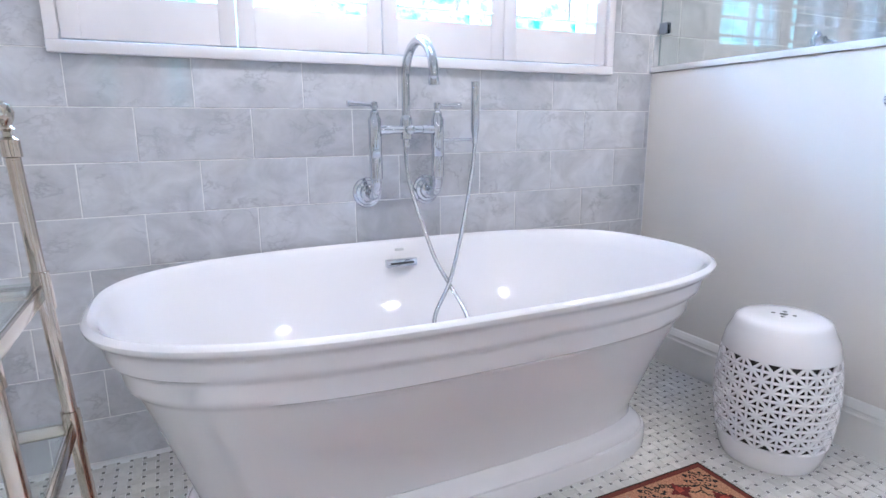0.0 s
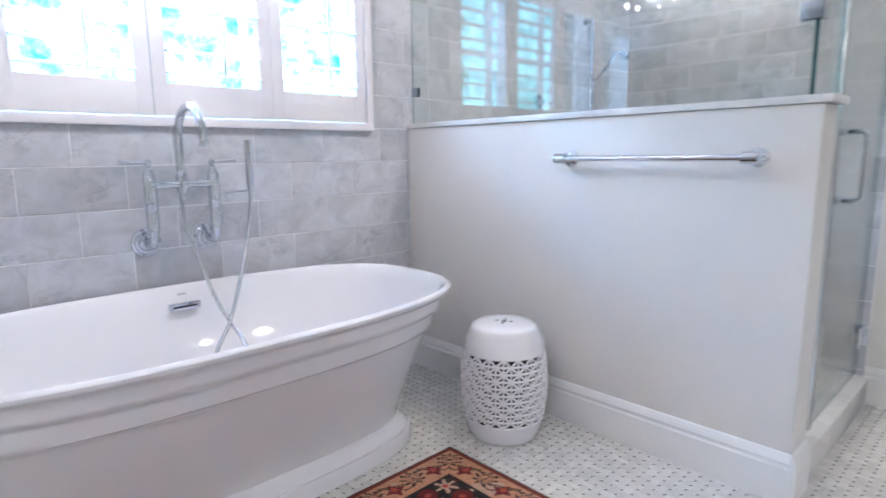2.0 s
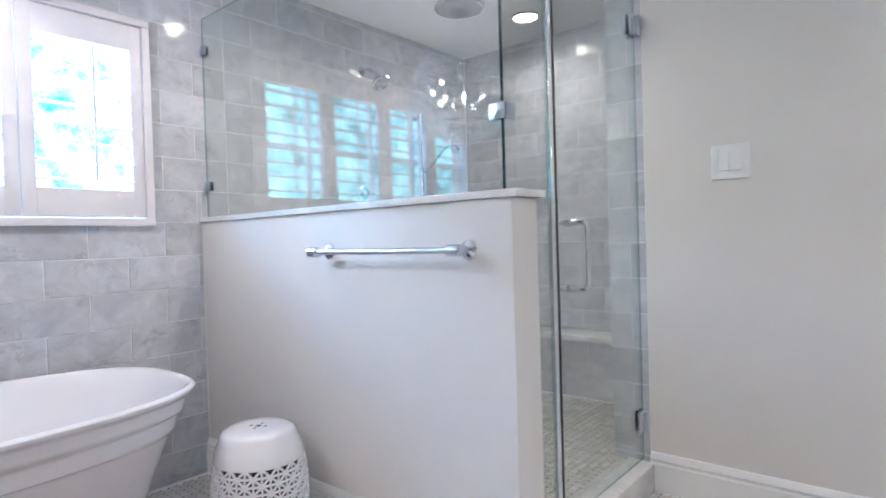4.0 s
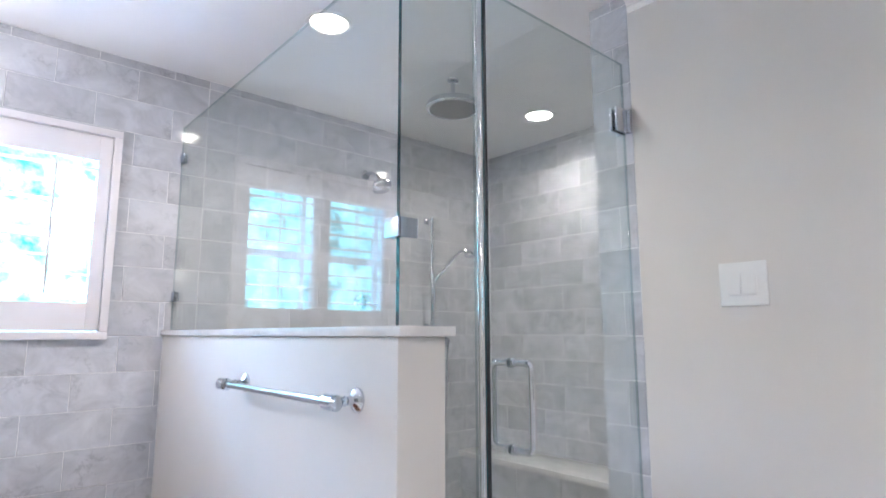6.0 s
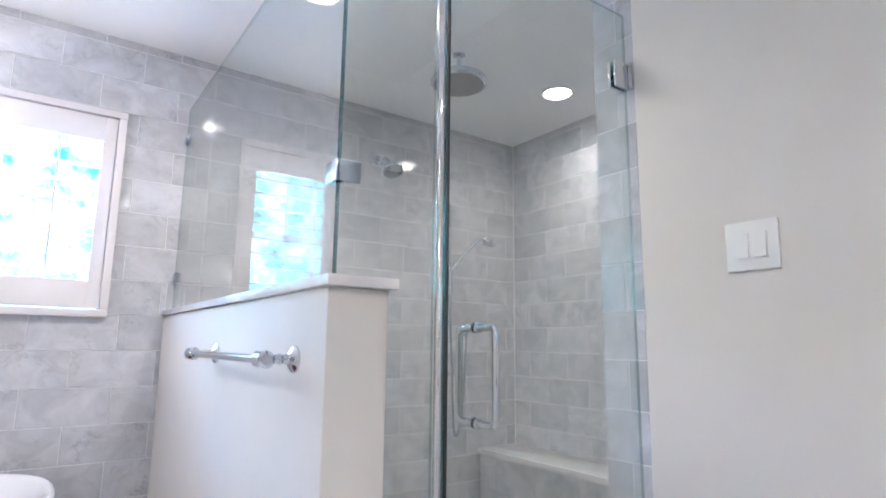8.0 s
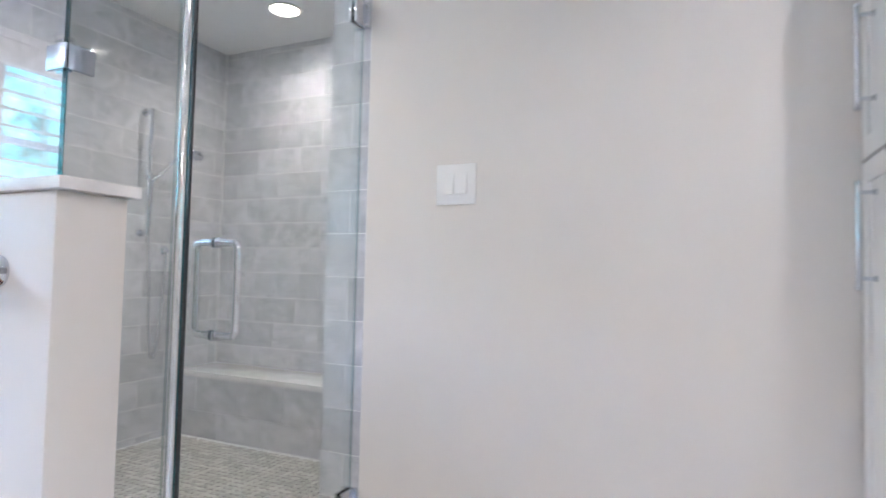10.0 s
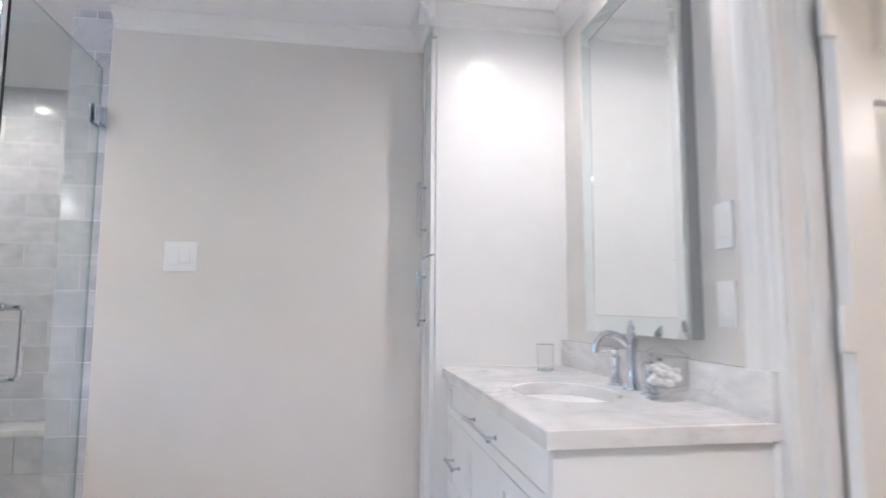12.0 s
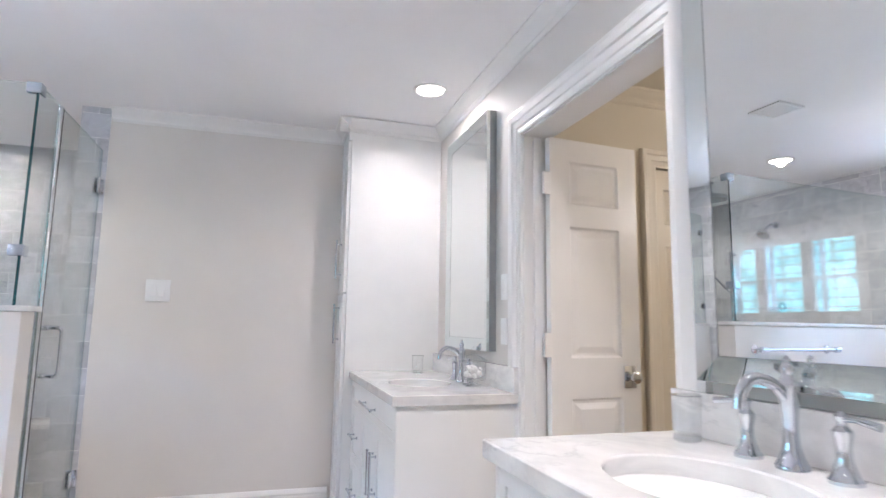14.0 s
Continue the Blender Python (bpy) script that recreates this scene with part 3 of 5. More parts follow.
# ---- garden stool ----
def stool():
    c = (1.775, 1.305)
    t = thing("garden_stool", (c[0], c[1], 0), "white glazed ceramic garden stool with pierced star lattice", "stool")
    def rad(z):
        u = (z - 0.215) / 0.235
        return 0.172 - 0.040 * u * u
    zt, zb = 0.345, 0.075
    prof = [(0.0, 0.449), (0.07, 0.449), (0.105, 0.447), (0.122, 0.442), (0.131, 0.432), (0.136, 0.418), (rad(0.39), 0.39), (rad(0.36), 0.36), (rad(zt), zt), (rad(zt) - 0.010, zt), (rad(zt) - 0.010, zt + 0.01), (0.120, 0.42), (0.0, 0.43)]
    part("top", lathe(prof, (c[0], c[1], 0), 48), M_PORC, t)
    base = [(0.10, 0.0), (rad(0.0) - 0.004, 0.0), (rad(0.004), 0.006), (rad(0.04), 0.04), (rad(zb), zb), (rad(zb) - 0.010, zb), (rad(zb) - 0.012, 0.06), (0.10, 0.008)]
    part("base", lathe(base, (c[0], c[1], 0), 48), M_PORC, t)
    cols, rows = 18, 11
    h = (zt - zb) / (rows - 1)
    # interior is white; a dark liner is added for the shade in the holes
    hole_shade = mat("dark hole shade", (0.055, 0.05, 0.048), 0.9, var=0.2, scale=30)
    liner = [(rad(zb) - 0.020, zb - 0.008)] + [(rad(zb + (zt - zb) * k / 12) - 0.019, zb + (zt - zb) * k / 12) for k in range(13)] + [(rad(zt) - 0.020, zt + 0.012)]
    part("inner_wall", lathe(liner, (c[0], c[1], 0), 48), hole_shade, t, "dark liner added for the shade inside the holes")
    bm = bmesh.new()
    off = 0.0055
    def node(i, k):
        z = zb + k * h
        a = 2 * math.pi * (i + 0.5 * (k % 2)) / cols
        r = rad(z) - off
        return (c[0] + r * math.cos(a), c[1] + r * math.sin(a), z)
    for k in range(rows):
        z = zb + k * h
        r = rad(z) - off
        tube([(c[0] + r * math.cos(2 * math.pi * j / 60), c[1] + r * math.sin(2 * math.pi * j / 60), z) for j in range(60)], 0.0048, 8, bm, True)
    for k in range(rows - 1):
        for i in range(cols):
            p = node(i, k)
            for di in ((-1, 0) if k % 2 == 0 else (0, 1)):
                tube([p, node(i + di, k + 1)], 0.0047, 8, bm)
    for k in range(rows - 2):
        for i in range(cols):
            a = 2 * math.pi * (i + 0.5 * (k % 2)) / cols
            r = rad(zb + (k + 1) * h) - off
            tube([node(i, k), (c[0] + r * math.cos(a), c[1] + r * math.sin(a), zb + (k + 1) * h), node(i, k + 2)], 0.0040, 8, bm)
    part("lattice", bm, M_PORC, t, "pierced star-pattern ceramic lattice", kind="stuff")
    for k in range(5):
        a = 0.5 + math.pi * 2 * k / 4
        if k < 4:
            part("top_hole", lathe([(0.006, 0.4495), (0.006, 0.4502)], (c[0] + 0.028 * math.cos(a), c[1] + 0.028 * math.sin(a), 0), 10), M_DARK, t)
        else:
            part("top_hole", lathe([(0.011, 0.4495), (0.011, 0.4502)], (c[0], c[1], 0), 14), M_DARK, t)


stool()


# ---- rug ----
def rug():
    x0, x1, y0, y1, z = 0.10, 1.515, 0.52, 1.345, 0.004
    t = thing("rug", ((x0 + x1) / 2, (y0 + y1) / 2, 0), "small red and salmon oriental wool rug with floral border", "rug")
    nx, ny = 283, 165
    bm = bmesh.new()
    col = bm.loops.layers.color.new("pile")
    SAL, RED, INK, CREAM, ROSE, RUST, OLIVE = (0.70, 0.50, 0.39), (0.38, 0.07, 0.07), (0.09, 0.07, 0.075), (0.70, 0.57, 0.49), (0.62, 0.24, 0.19), (0.42, 0.17, 0.12), (0.20, 0.15, 0.10)
    def spray(dx, dy, r, petals):
        """A flower drawn in dark lines on the pale border."""
        d, a = math.hypot(dx, dy) / r, math.atan2(dy, dx)
        edge = 0.80 + 0.20 * math.cos(petals * a)
        if d > edge:
            return None
        return INK if abs(math.sin(petals * a / 2)) < 0.36 and d > 0.2 or edge - d < 0.12 or d < 0.14 else SAL
    def star(dx, dy, r, petals):
        d, a = math.hypot(dx, dy) / r, math.atan2(dy, dx)
        return d < 0.58 + 0.42 * math.cos(petals * a)
    def paint(x, y):
        e = min(x - x0, x1 - x, y - y0, y1 - y)
        wob = 0.15 * noise.noise((x * 22, y * 22, 1))
        if e < 0.022:
            return RUST if e > 0.004 else OLIVE
        if e < 0.128:
            along_x = min(y - y0, y1 - y) < min(x - x0, x1 - x)
            s, w = (x if along_x else y), e - 0.074
            k = round(s / 0.085)
            u = s - k * 0.085
            if k % 2:
                f = spray(u, w + 0.008, 0.046, 9)
                if f:
                    return f
            else:
                if star(u, w - 0.006, 0.036, 4) or math.hypot(u, w - 0.006) < 0.019:
                    return RED if math.hypot(u, w) > 0.012 else ROSE
                if abs(w - 0.5 * u + 0.02) < 0.004:
                    return OLIVE
            if abs(w - 0.030 * math.sin(s / 0.085 * math.pi)) < 0.0035:
                return OLIVE
            return SAL if noise.noise((x * 9, y * 9, 0)) > -0.2 else CREAM
        if e < 0.140:
            return INK
        gx, gy = x / 0.078, y / 0.078
        ix, iy = round(gx), round(gy)
        dx, dy = (gx - ix) * 0.078, (gy - iy) * 0.078
        d = math.hypot(dx, dy)
        if (ix + iy) % 2:
            if d < 0.033 * (1 + wob):
                return ROSE if d < 0.011 else RED
        elif star(dx, dy, 0.046 * (1 + wob), 6) or d < 0.016:
            return CREAM if d > 0.009 else ROSE
        return INK if noise.noise((x * 30, y * 30, 3)) > -0.25 else OLIVE
    grid = [[bm.verts.new((x0 + (x1 - x0) * i / nx, y0 + (y1 - y0) * j / ny, 0.010 + 0.0012 * noise.noise((i * 0.05, j * 0.05, 0)))) for j in range(ny + 1)] for i in range(nx + 1)]
    for i in range(nx):
        for j in range(ny):
            f = bm.faces.new((grid[i][j], grid[i + 1][j], grid[i + 1][j + 1], grid[i][j + 1]))
            c = paint(x0 + (x1 - x0) * (i + 0.5) / nx, y0 + (y1 - y0) * (j + 0.5) / ny)
            for lp in f.loops:
                lp[col] = (*c, 1)
    mr = rug_material()
    part("woven_face", bm, mr, t, smooth=False)
    part("backing", cube(x0 + 0.001, x1 - 0.001, y0 + 0.001, y1 - 0.001, 0.0005, 0.0085), mat("rug backing", (0.30, 0.20, 0.15), 0.95), t)
    fr = bmesh.new()
    for k in range(190):
        y = y0 + (y1 - y0) * (k + random.random()) / 190
        L = 0.012 + 0.008 * random.random()
        tube([(x1 - 0.002, y, 0.006), (x1 + L, y + random.uniform(-.004, .004), 0.002)], 0.0011, 4, fr)
    part("fringe", fr, mat("fringe wool", (0.42, 0.36, 0.32), 0.95), t, "short grey-brown wool fringe", kind="stuff")


rug()


# ---- towel bar, switches, outlets ----
def towel_bar():
    z, x = 1.068, XH - 0.072
    t = thing("towel_bar", (XH, 0.85, z), "polished chrome towel bar on the half wall", "towel bar")
    for y in (0.520, 1.185):
        s = -1 if y < 0.8 else 1
        part("flange", lathe([(0.030, 0), (0.030, -0.005), (0.025, -0.010), (0.020, -0.013), (0.012, -0.018), (0.010, -0.030), (0.013, -0.036), (0.010, -0.042), (0.009, -0.055), (0.015, -0.062)], (XH, y, z), 28, "x"), M_CHROME, t)
        part("knuckle", lathe([(0.012, -0.028), (0.019, -0.022), (0.019, 0.022), (0.012, 0.028), (0.006, 0.031)], (x, y, z), 24, "y"), M_CHROME, t)
    part("bar", tube([(x, 0.525, z), (x, 1.18, z)], 0.0105, 20), M_CHROME, t)


towel_bar()


def rocker_plate(x, y, z, gang, normal):
    """A screwless plate with rockers, on a wall that faces -x or +y."""
    w = 0.072 + 0.066 * (gang - 1)
    if normal == "x":
        t = thing("light_switch", (x, y, z), "white double rocker light switch plate", "switch")
        part("plate", cube(x - 0.006, x - 0.0005, y - w / 2, y + w / 2, z - 0.066, z + 0.066, 0.002), M_PLATE, t)
        for k in range(gang):
            yy = y + (k - (gang - 1) / 2) * 0.046
            part("rocker_frame", cube(x - 0.0075, x - 0.0055, yy - 0.0185, yy + 0.0185, z - 0.036, z + 0.036, 0.0008), M_PLATE, t)
            part("rocker", prism([(x - 0.0075, z - 0.033), (x - 0.0130, z - 0.033), (x - 0.0085, z + 0.033), (x - 0.0075, z + 0.033)], "y", yy - 0.0165, yy + 0.0165), M_PLATE, t)
    else:
        t = thing("wall_outlet", (x, y, z), "white wall plate beside the door casing", "outlet")
        part("plate", cube(x - w / 2, x + w / 2, y + 0.0005, y + 0.006, z - 0.060, z + 0.060, 0.002), M_PLATE, t)
        part("rocker", cube(x - 0.0165, x + 0.0165, y + 0.0055, y + 0.009, z - 0.033, z + 0.033, 0.001), M_PLATE, t)


rocker_plate(XF, 0.033, 1.372, 2, "x")
rocker_plate(1.71, YV, 1.37, 1, "y")
rocker_plate(1.71, YV, 1.165, 1, "y")


# ---- shower glass ----
def pane(name, parent, x0, x1, y0, y1, z0, z1, free):
    """A sheet of glass; its free upright edge (a point near it is given) shows dark green, the others pale."""
    bm = bmesh.new()
    box(bm, x0, x1, y0, y1, z0, z1)
    thin_x = (x1 - x0) < (y1 - y0)
    for f in bm.faces:
        f.normal_update()
        big = abs(f.normal.x) if thin_x else abs(f.normal.y)
        c = f.calc_center_median()
        at_free = abs((c.y if thin_x else c.x) - free) < 0.003 and abs(f.normal.z) < 0.5
        f.material_index = 0 if big > 0.5 else (1 if at_free else 2)
    ob = part(name, bm, [M_GLASS, M_EDGE, M_RIM], parent, smooth=False)
    ob.visible_shadow = False
    return ob


GX, GY, GT = 2.060, 0.402, 2.212


def enclosure():
    t = thing("shower_screen", (GX, GY, 1.242), "frameless clear glass shower screen on the half wall", "shower screen")
    pane("side_pane", t, GX - 0.005, GX + 0.005, GY + 0.007, YW - 0.002, 1.2425, GT, GY + 0.007)
    bm = prism([(GX - 0.006, 1.2425), (2.1815, 1.2425), (2.1815, 0.118), (2.3085, 0.118), (2.3085, GT), (GX - 0.006, GT)], "y", GY - 0.005, GY + 0.005)
    for f in bm.faces:
        f.normal_update()
        f.material_index = 0 if abs(f.normal.y) > 0.5 else (1 if f.calc_center_median().x < 2.07 and abs(f.normal.x) > 0.5 else 2)
    ret = part("return_pane", bm, [M_GLASS, M_EDGE, M_RIM], t, smooth=False)
    ret.visible_shadow = False
    def clamp(x0, x1, y0, y1, z0, z1):
        part("clamp", cube(x0, x1, y0, y1, z0, z1, 0.002), M_CLAMP, t, "chrome glass clamp")
    for z in (1.475, GT - 0.02):
        clamp(GX - 0.012, GX + 0.045, GY - 0.012, GY - 0.005, z - 0.024, z + 0.024)
        clamp(GX - 0.014, GX - 0.0055, GY - 0.012, GY + 0.045, z - 0.024, z + 0.024)
        clamp(GX + 0.0055, GX + 0.013, GY + 0.006, GY + 0.045, z - 0.024, z + 0.024)
    for z in (1.395, 2.055):
        clamp(GX - 0.011, GX - 0.0055, YW - 0.045, YW - 0.002, z - 0.022, z + 0.022)
        clamp(GX + 0.0055, GX + 0.011, YW - 0.045, YW - 0.002, z - 0.022, z + 0.022)
    d = thing("shower_door", (XF, GY, 0.12), "frameless glass shower door with chrome pull and hinges", "shower door")
    pane("door_pane", d, 2.342, XF - 0.008, GY - 0.005, GY + 0.005, 0.128, GT, 2.342)
    s = part("seal", tube([(2.3215, GY - 0.006, 0.13), (2.3215, GY - 0.006, GT - 0.004)], 0.0100, 20), M_SEAL, d, "clear glossy plastic door seal")
    # added dark strip that stands for the dark look of the glass edge
    part("gasket", cube(2.3395, 2.3455, GY - 0.0130, GY - 0.0055, 0.130, GT - 0.004), M_DARK_EDGE, d, "thin dark strip added for the glass door edge")
    for z in (1.985, 0.300):
        part("hinge", cube(XF - 0.075, XF - 0.014, GY - 0.016, GY - 0.006, z - 0.045, z + 0.045, 0.003), M_CHROME, d, "square chrome hinge")
        part("hinge", cube(XF - 0.075, XF - 0.014, GY + 0.006, GY + 0.016, z - 0.045, z + 0.045, 0.003), M_CHROME, d)
        part("hinge_foot", cube(XF - 0.013, XF - 0.0005, GY - 0.03, GY + 0.03, z - 0.045, z + 0.045, 0.002), M_CHROME, d)
    for sgn in (-1, 1):
        y1 = GY + sgn * 0.070
        hx, za, zb = 2.442, 0.918, 1.146
        pts = smooth_path([(hx, GY + sgn * 0.007, zb), (hx, y1 - sgn * 0.018, zb), (hx, y1 - sgn * 0.004, zb - 0.008), (hx, y1, zb - 0.03), (hx, y1, za + 0.03), (hx, y1 - sgn * 0.004, za + 0.008), (hx, y1 - sgn * 0.018, za), (hx, GY + sgn * 0.007, za)], 5)
        hd = part("pull", tube(pts, 0.0095, 16), M_CHROME, d, "D-shaped chrome pull handle")
        for z in (za, zb):
            part("washer", lathe([(0.014, 0), (0.014, sgn * 0.006), (0.0115, sgn * 0.010)], (hx, GY + sgn * 0.0055, z), 18, "y"), M_CHROME, hd)


enclosure()
solid("shower_curb", cube(2.169, XF - 0.0005, 0.352, 0.470, -0.006, 0.116, 0.004), M_SLAB, "white marble shower curb under the glass door", "curb", kind="")
solid("shower_floor", cube(2.169, XS + T, 0.471, YW + T, -0.2, 0.1028), M_GROUT, "pale mosaic shower floor", "floor")


def shower_bench():
    t = thing("shower_bench", (4.0, 1.35, 0.1), "tiled shower bench with white marble seat", "bench")
    part("seat", cube(3.845, XS - 0.0005, 0.54, YW - 0.001, 0.452, 0.484, 0.003), M_SLAB, t, "white marble bench slab")
    part("front", cube(3.875, XS - 0.0005, 0.5405, YW - 0.0015, 0.0985, 0.4515), M_GROUT, t)
    x = 0.545
    row = 0
    for z0, z1 in ((0.100, 0.2525), (0.2545, 0.4505)):
        y = 0.545 - 0.15 * row
        while y < YW - 0.01:
            a, b = max(0.545, y), min(YW - 0.004, y + 0.317)
            if b - a > 0.02:
                part("tile", cube(3.867, 3.8755, a, b, z0, z1), M_TILE, t)
            y += 0.3205
        row += 1


shower_bench()


def rain_head():
    x, y = 3.082, 1.343
    t = thing("rain_shower_head", (x, y, ZC), "round chrome rain shower head hanging from the ceiling", "shower head")
    part("ceiling_flange", lathe([(0.032, ZC - 0.0005), (0.030, ZC - 0.008), (0.014, ZC - 0.014)], (x, y, 0), 28), M_CHROME, t)
    part("arm", lathe([(0.011, ZC - 0.012), (0.011, ZC - 0.075), (0.02, ZC - 0.080), (0.02, ZC - 0.10)], (x, y, 0), 20), M_CHROME, t)
    part("head", lathe([(0.02, ZC - 0.098), (0.045, ZC - 0.104), (0.10, ZC - 0.112), (0.128, ZC - 0.122), (0.137, ZC - 0.136), (0.137, ZC - 0.150), (0.130, ZC - 0.158), (0.120, ZC - 0.155)], (x, y, 0), 48), M_CHROME, t)
    part("spray_face", lathe([(0.119, ZC - 0.154), (0.119, ZC - 0.157), (0.02, ZC - 0.159)], (x, y, 0), 48), mat("grey spray face", (0.28, 0.28, 0.29), 0.4, var=0.4, scale=160), t)


rain_head()


def wall_shower():
    x = 3.10
    t = thing("wall_shower_head", (x, YW, 2.17), "chrome wall shower head on an arm", "shower head")
    part("flange", lathe([(0.030, 0), (0.028, -0.008), (0.014, -0.014)], (x, YW, 2.17), 24, "y"), M_CHROME, t)
    part("arm", tube(smooth_path([(x, YW - 0.01, 2.17), (x, YW - 0.06, 2.172), (x, YW - 0.12, 2.14), (x, YW - 0.15, 2.105)], 6), 0.0105, 14), M_CHROME, t)
    bm = lathe([(0.012, 0.045), (0.018, 0.04), (0.022, 0.025), (0.040, 0.012), (0.056, 0.0), (0.060, -0.012), (0.056, -0.020), (0.01, -0.022)], (0, 0, 0), 32)
    bmesh.ops.transform(bm, matrix=pose(x, YW - 0.17, 2.075, -32, 0, 0), verts=bm.verts)
    part("head", bm, M_CHROME, t)
    v = thing("shower_valve", (x - 0.02, YW, 1.405), "round chrome shower valve with a lever", "valve")
    part("plate", lathe([(0.046, 0), (0.046, -0.005), (0.040, -0.010), (0.022, -0.014), (0.018, -0.045), (0.008, -0.05)], (x - 0.02, YW, 1.405), 32, "y"), M_CHROME, v)
    part("lever", tube([(x - 0.02, YW - 0.04, 1.405), (x + 0.02, YW - 0.05, 1.400), (x + 0.065, YW - 0.052, 1.392)], [0.007, 0.005, 0.007], 12), M_CHROME, v)
    xb = 3.575
    s = thing("hand_shower_rail", (xb, YW, 1.27), "chrome slide rail with a hand shower and hose", "hand shower")
    part("rail", tube([(xb, YW - 0.06, 1.25), (xb, YW - 0.06, 1.965)], 0.009, 16), M_CHROME, s)
    for z in (1.27, 1.945):
        part("bracket", tube([(xb, YW - 0.001, z), (xb, YW - 0.012, z), (xb, YW - 0.016, z), (xb, YW - 0.06, z)], [0.022, 0.020, 0.009, 0.009], 16), M_CHROME, s)
    part("slider", lathe([(0.016, 1.555), (0.018, 1.56), (0.018, 1.60), (0.016, 1.605)], (xb, YW - 0.06, 0), 18), M_CHROME, s)
    part("hand_grip", tube(smooth_path([(xb + 0.0, YW - 0.085, 1.555), (xb + 0.055, YW - 0.12, 1.63), (xb + 0.120, YW - 0.15, 1.715), (xb + 0.165, YW - 0.17, 1.752), (xb + 0.20, YW - 0.19, 1.745)], 5), 0.010, 14), M_CHROME, s)
    bm = lathe([(0.012, 0.03), (0.030, 0.012), (0.036, 0.0), (0.034, -0.010), (0.01, -0.012)], (0, 0, 0), 24)
    bmesh.ops.transform(bm, matrix=pose(xb + 0.205, YW - 0.19, 1.726, -10, 20, 0), verts=bm.verts)
    part("hand_head", bm, M_CHROME, s)
    hs = smooth_path([(xb, YW - 0.085, 1.555), (xb + 0.005, YW - 0.07, 1.30), (xb + 0.03, YW - 0.06, 0.95), (xb + 0.055, YW - 0.05, 0.62), (xb + 0.09, YW - 0.05, 0.60), (xb + 0.13, YW - 0.045, 0.85), (xb + 0.16, YW - 0.03, 1.17)], 14)
    part("hose", tube(hs, 0.0065, 10), M_HOSE, s, "ribbed metal shower hose")
    part("wall_elbow", lathe([(0.026, 0), (0.026, -0.006), (0.016, -0.012), (0.012, -0.035)], (xb + 0.165, YW, 1.178), 24, "y"), M_CHROME, s)


wall_shower()


# ---- ceiling lights and vent ----
def can_light(cx, cy):
    t = thing("recessed_light", (cx, cy, ZC), "lit round recessed ceiling light with white trim ring", "ceiling light", "recessed ceiling lights")
    part("trim_ring", lathe([(0.096, ZC - 0.0005), (0.094, ZC - 0.006), (0.080, ZC - 0.009), (0.074, ZC - 0.004)], (cx, cy, 0), 40), M_TRIM, t)
    part("lens", lathe([(0.0735, ZC - 0.0045), (0.05, ZC - 0.007), (0.002, ZC - 0.008)], (cx, cy, 0), 40), M_LAMP, t)


# the two added fill lamps get a fixture like the seen ones
for cx, cy, watts, tone in CANS_AND_FILL:
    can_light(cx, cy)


def vent():
    x, y = 1.62, 0.32
    t = thing("ceiling_vent", (x, y, ZC), "square white ceiling exhaust vent", "vent")
    for b in ((-0.105, 0.105, -0.105, -0.085), (-0.105, 0.105, 0.085, 0.105), (-0.105, -0.085, -0.0845, 0.0845), (0.085, 0.105, -0.0845, 0.0845)):
        part("frame", cube(x + b[0], x + b[1], y + b[2], y + b[3], ZC - 0.012, ZC - 0.0005, 0.002), M_PLATE, t)
    for k in range(8):
        yy = y - 0.073 + 0.0209 * k
        part("slat", prism([(yy - 0.009, ZC - 0.002), (yy - 0.006, ZC - 0.002), (yy + 0.009, ZC - 0.011), (yy + 0.006, ZC - 0.011)], "x", x - 0.084, x + 0.084), M_PLATE, t, smooth=False)


vent()


# ---- cabinets ----
def pull_bar(parent, p, length, axis, out=0.030):
    """A round bar pull with two posts and ball ends; it stands off a front that faces +y."""
    x, y, z = p
    d = Vector((1, 0, 0)) if axis == "x" else Vector((0, 0, 1))
    c = Vector((x, y + out, z))
    ends = [c - d * length / 2, c + d * length / 2]
    pts, rad = [], []
    for u, r in ((-0.5, 0.004), (-0.49, 0.0075), (-0.46, 0.0075), (-0.45, 0.0055), (0.45, 0.0055), (0.46, 0.0075), (0.49, 0.0075), (0.5, 0.004)):
        pts.append(c + d * length * u)
        rad.append(r)
    h = part("pull_handle", tube(pts, rad, 14), M_CHROME, parent, "polished chrome bar pull")
    for s in (-0.39, 0.39):
        q = c + d * length * s
        part("post", lathe([(0.008, 0), (0.008, 0.003), (0.0045, 0.006), (0.0045, out)], (q.x, y, q.z), 12, "y"), M_CHROME, h)


def shaker(name, parent, x0, x1, z0, z1, y):
    """A framed front with a sunken panel, facing +y at y."""
    r = 0.050 if z1 - z0 > 0.2 else 0.036
    front = part(name, pierced("y", y - 0.019, y, x0, x1, z0, z1, [(x0 + r, x1 - r, z0 + r, z1 - r)]), M_CAB, parent, smooth=False)
    part("panel", cube(x0 + r + 0.0004, x1 - r - 0.0004, y - 0.019, y - 0.007, z0 + r + 0.0004, z1 - r - 0.0004), M_CAB, front)
    return front


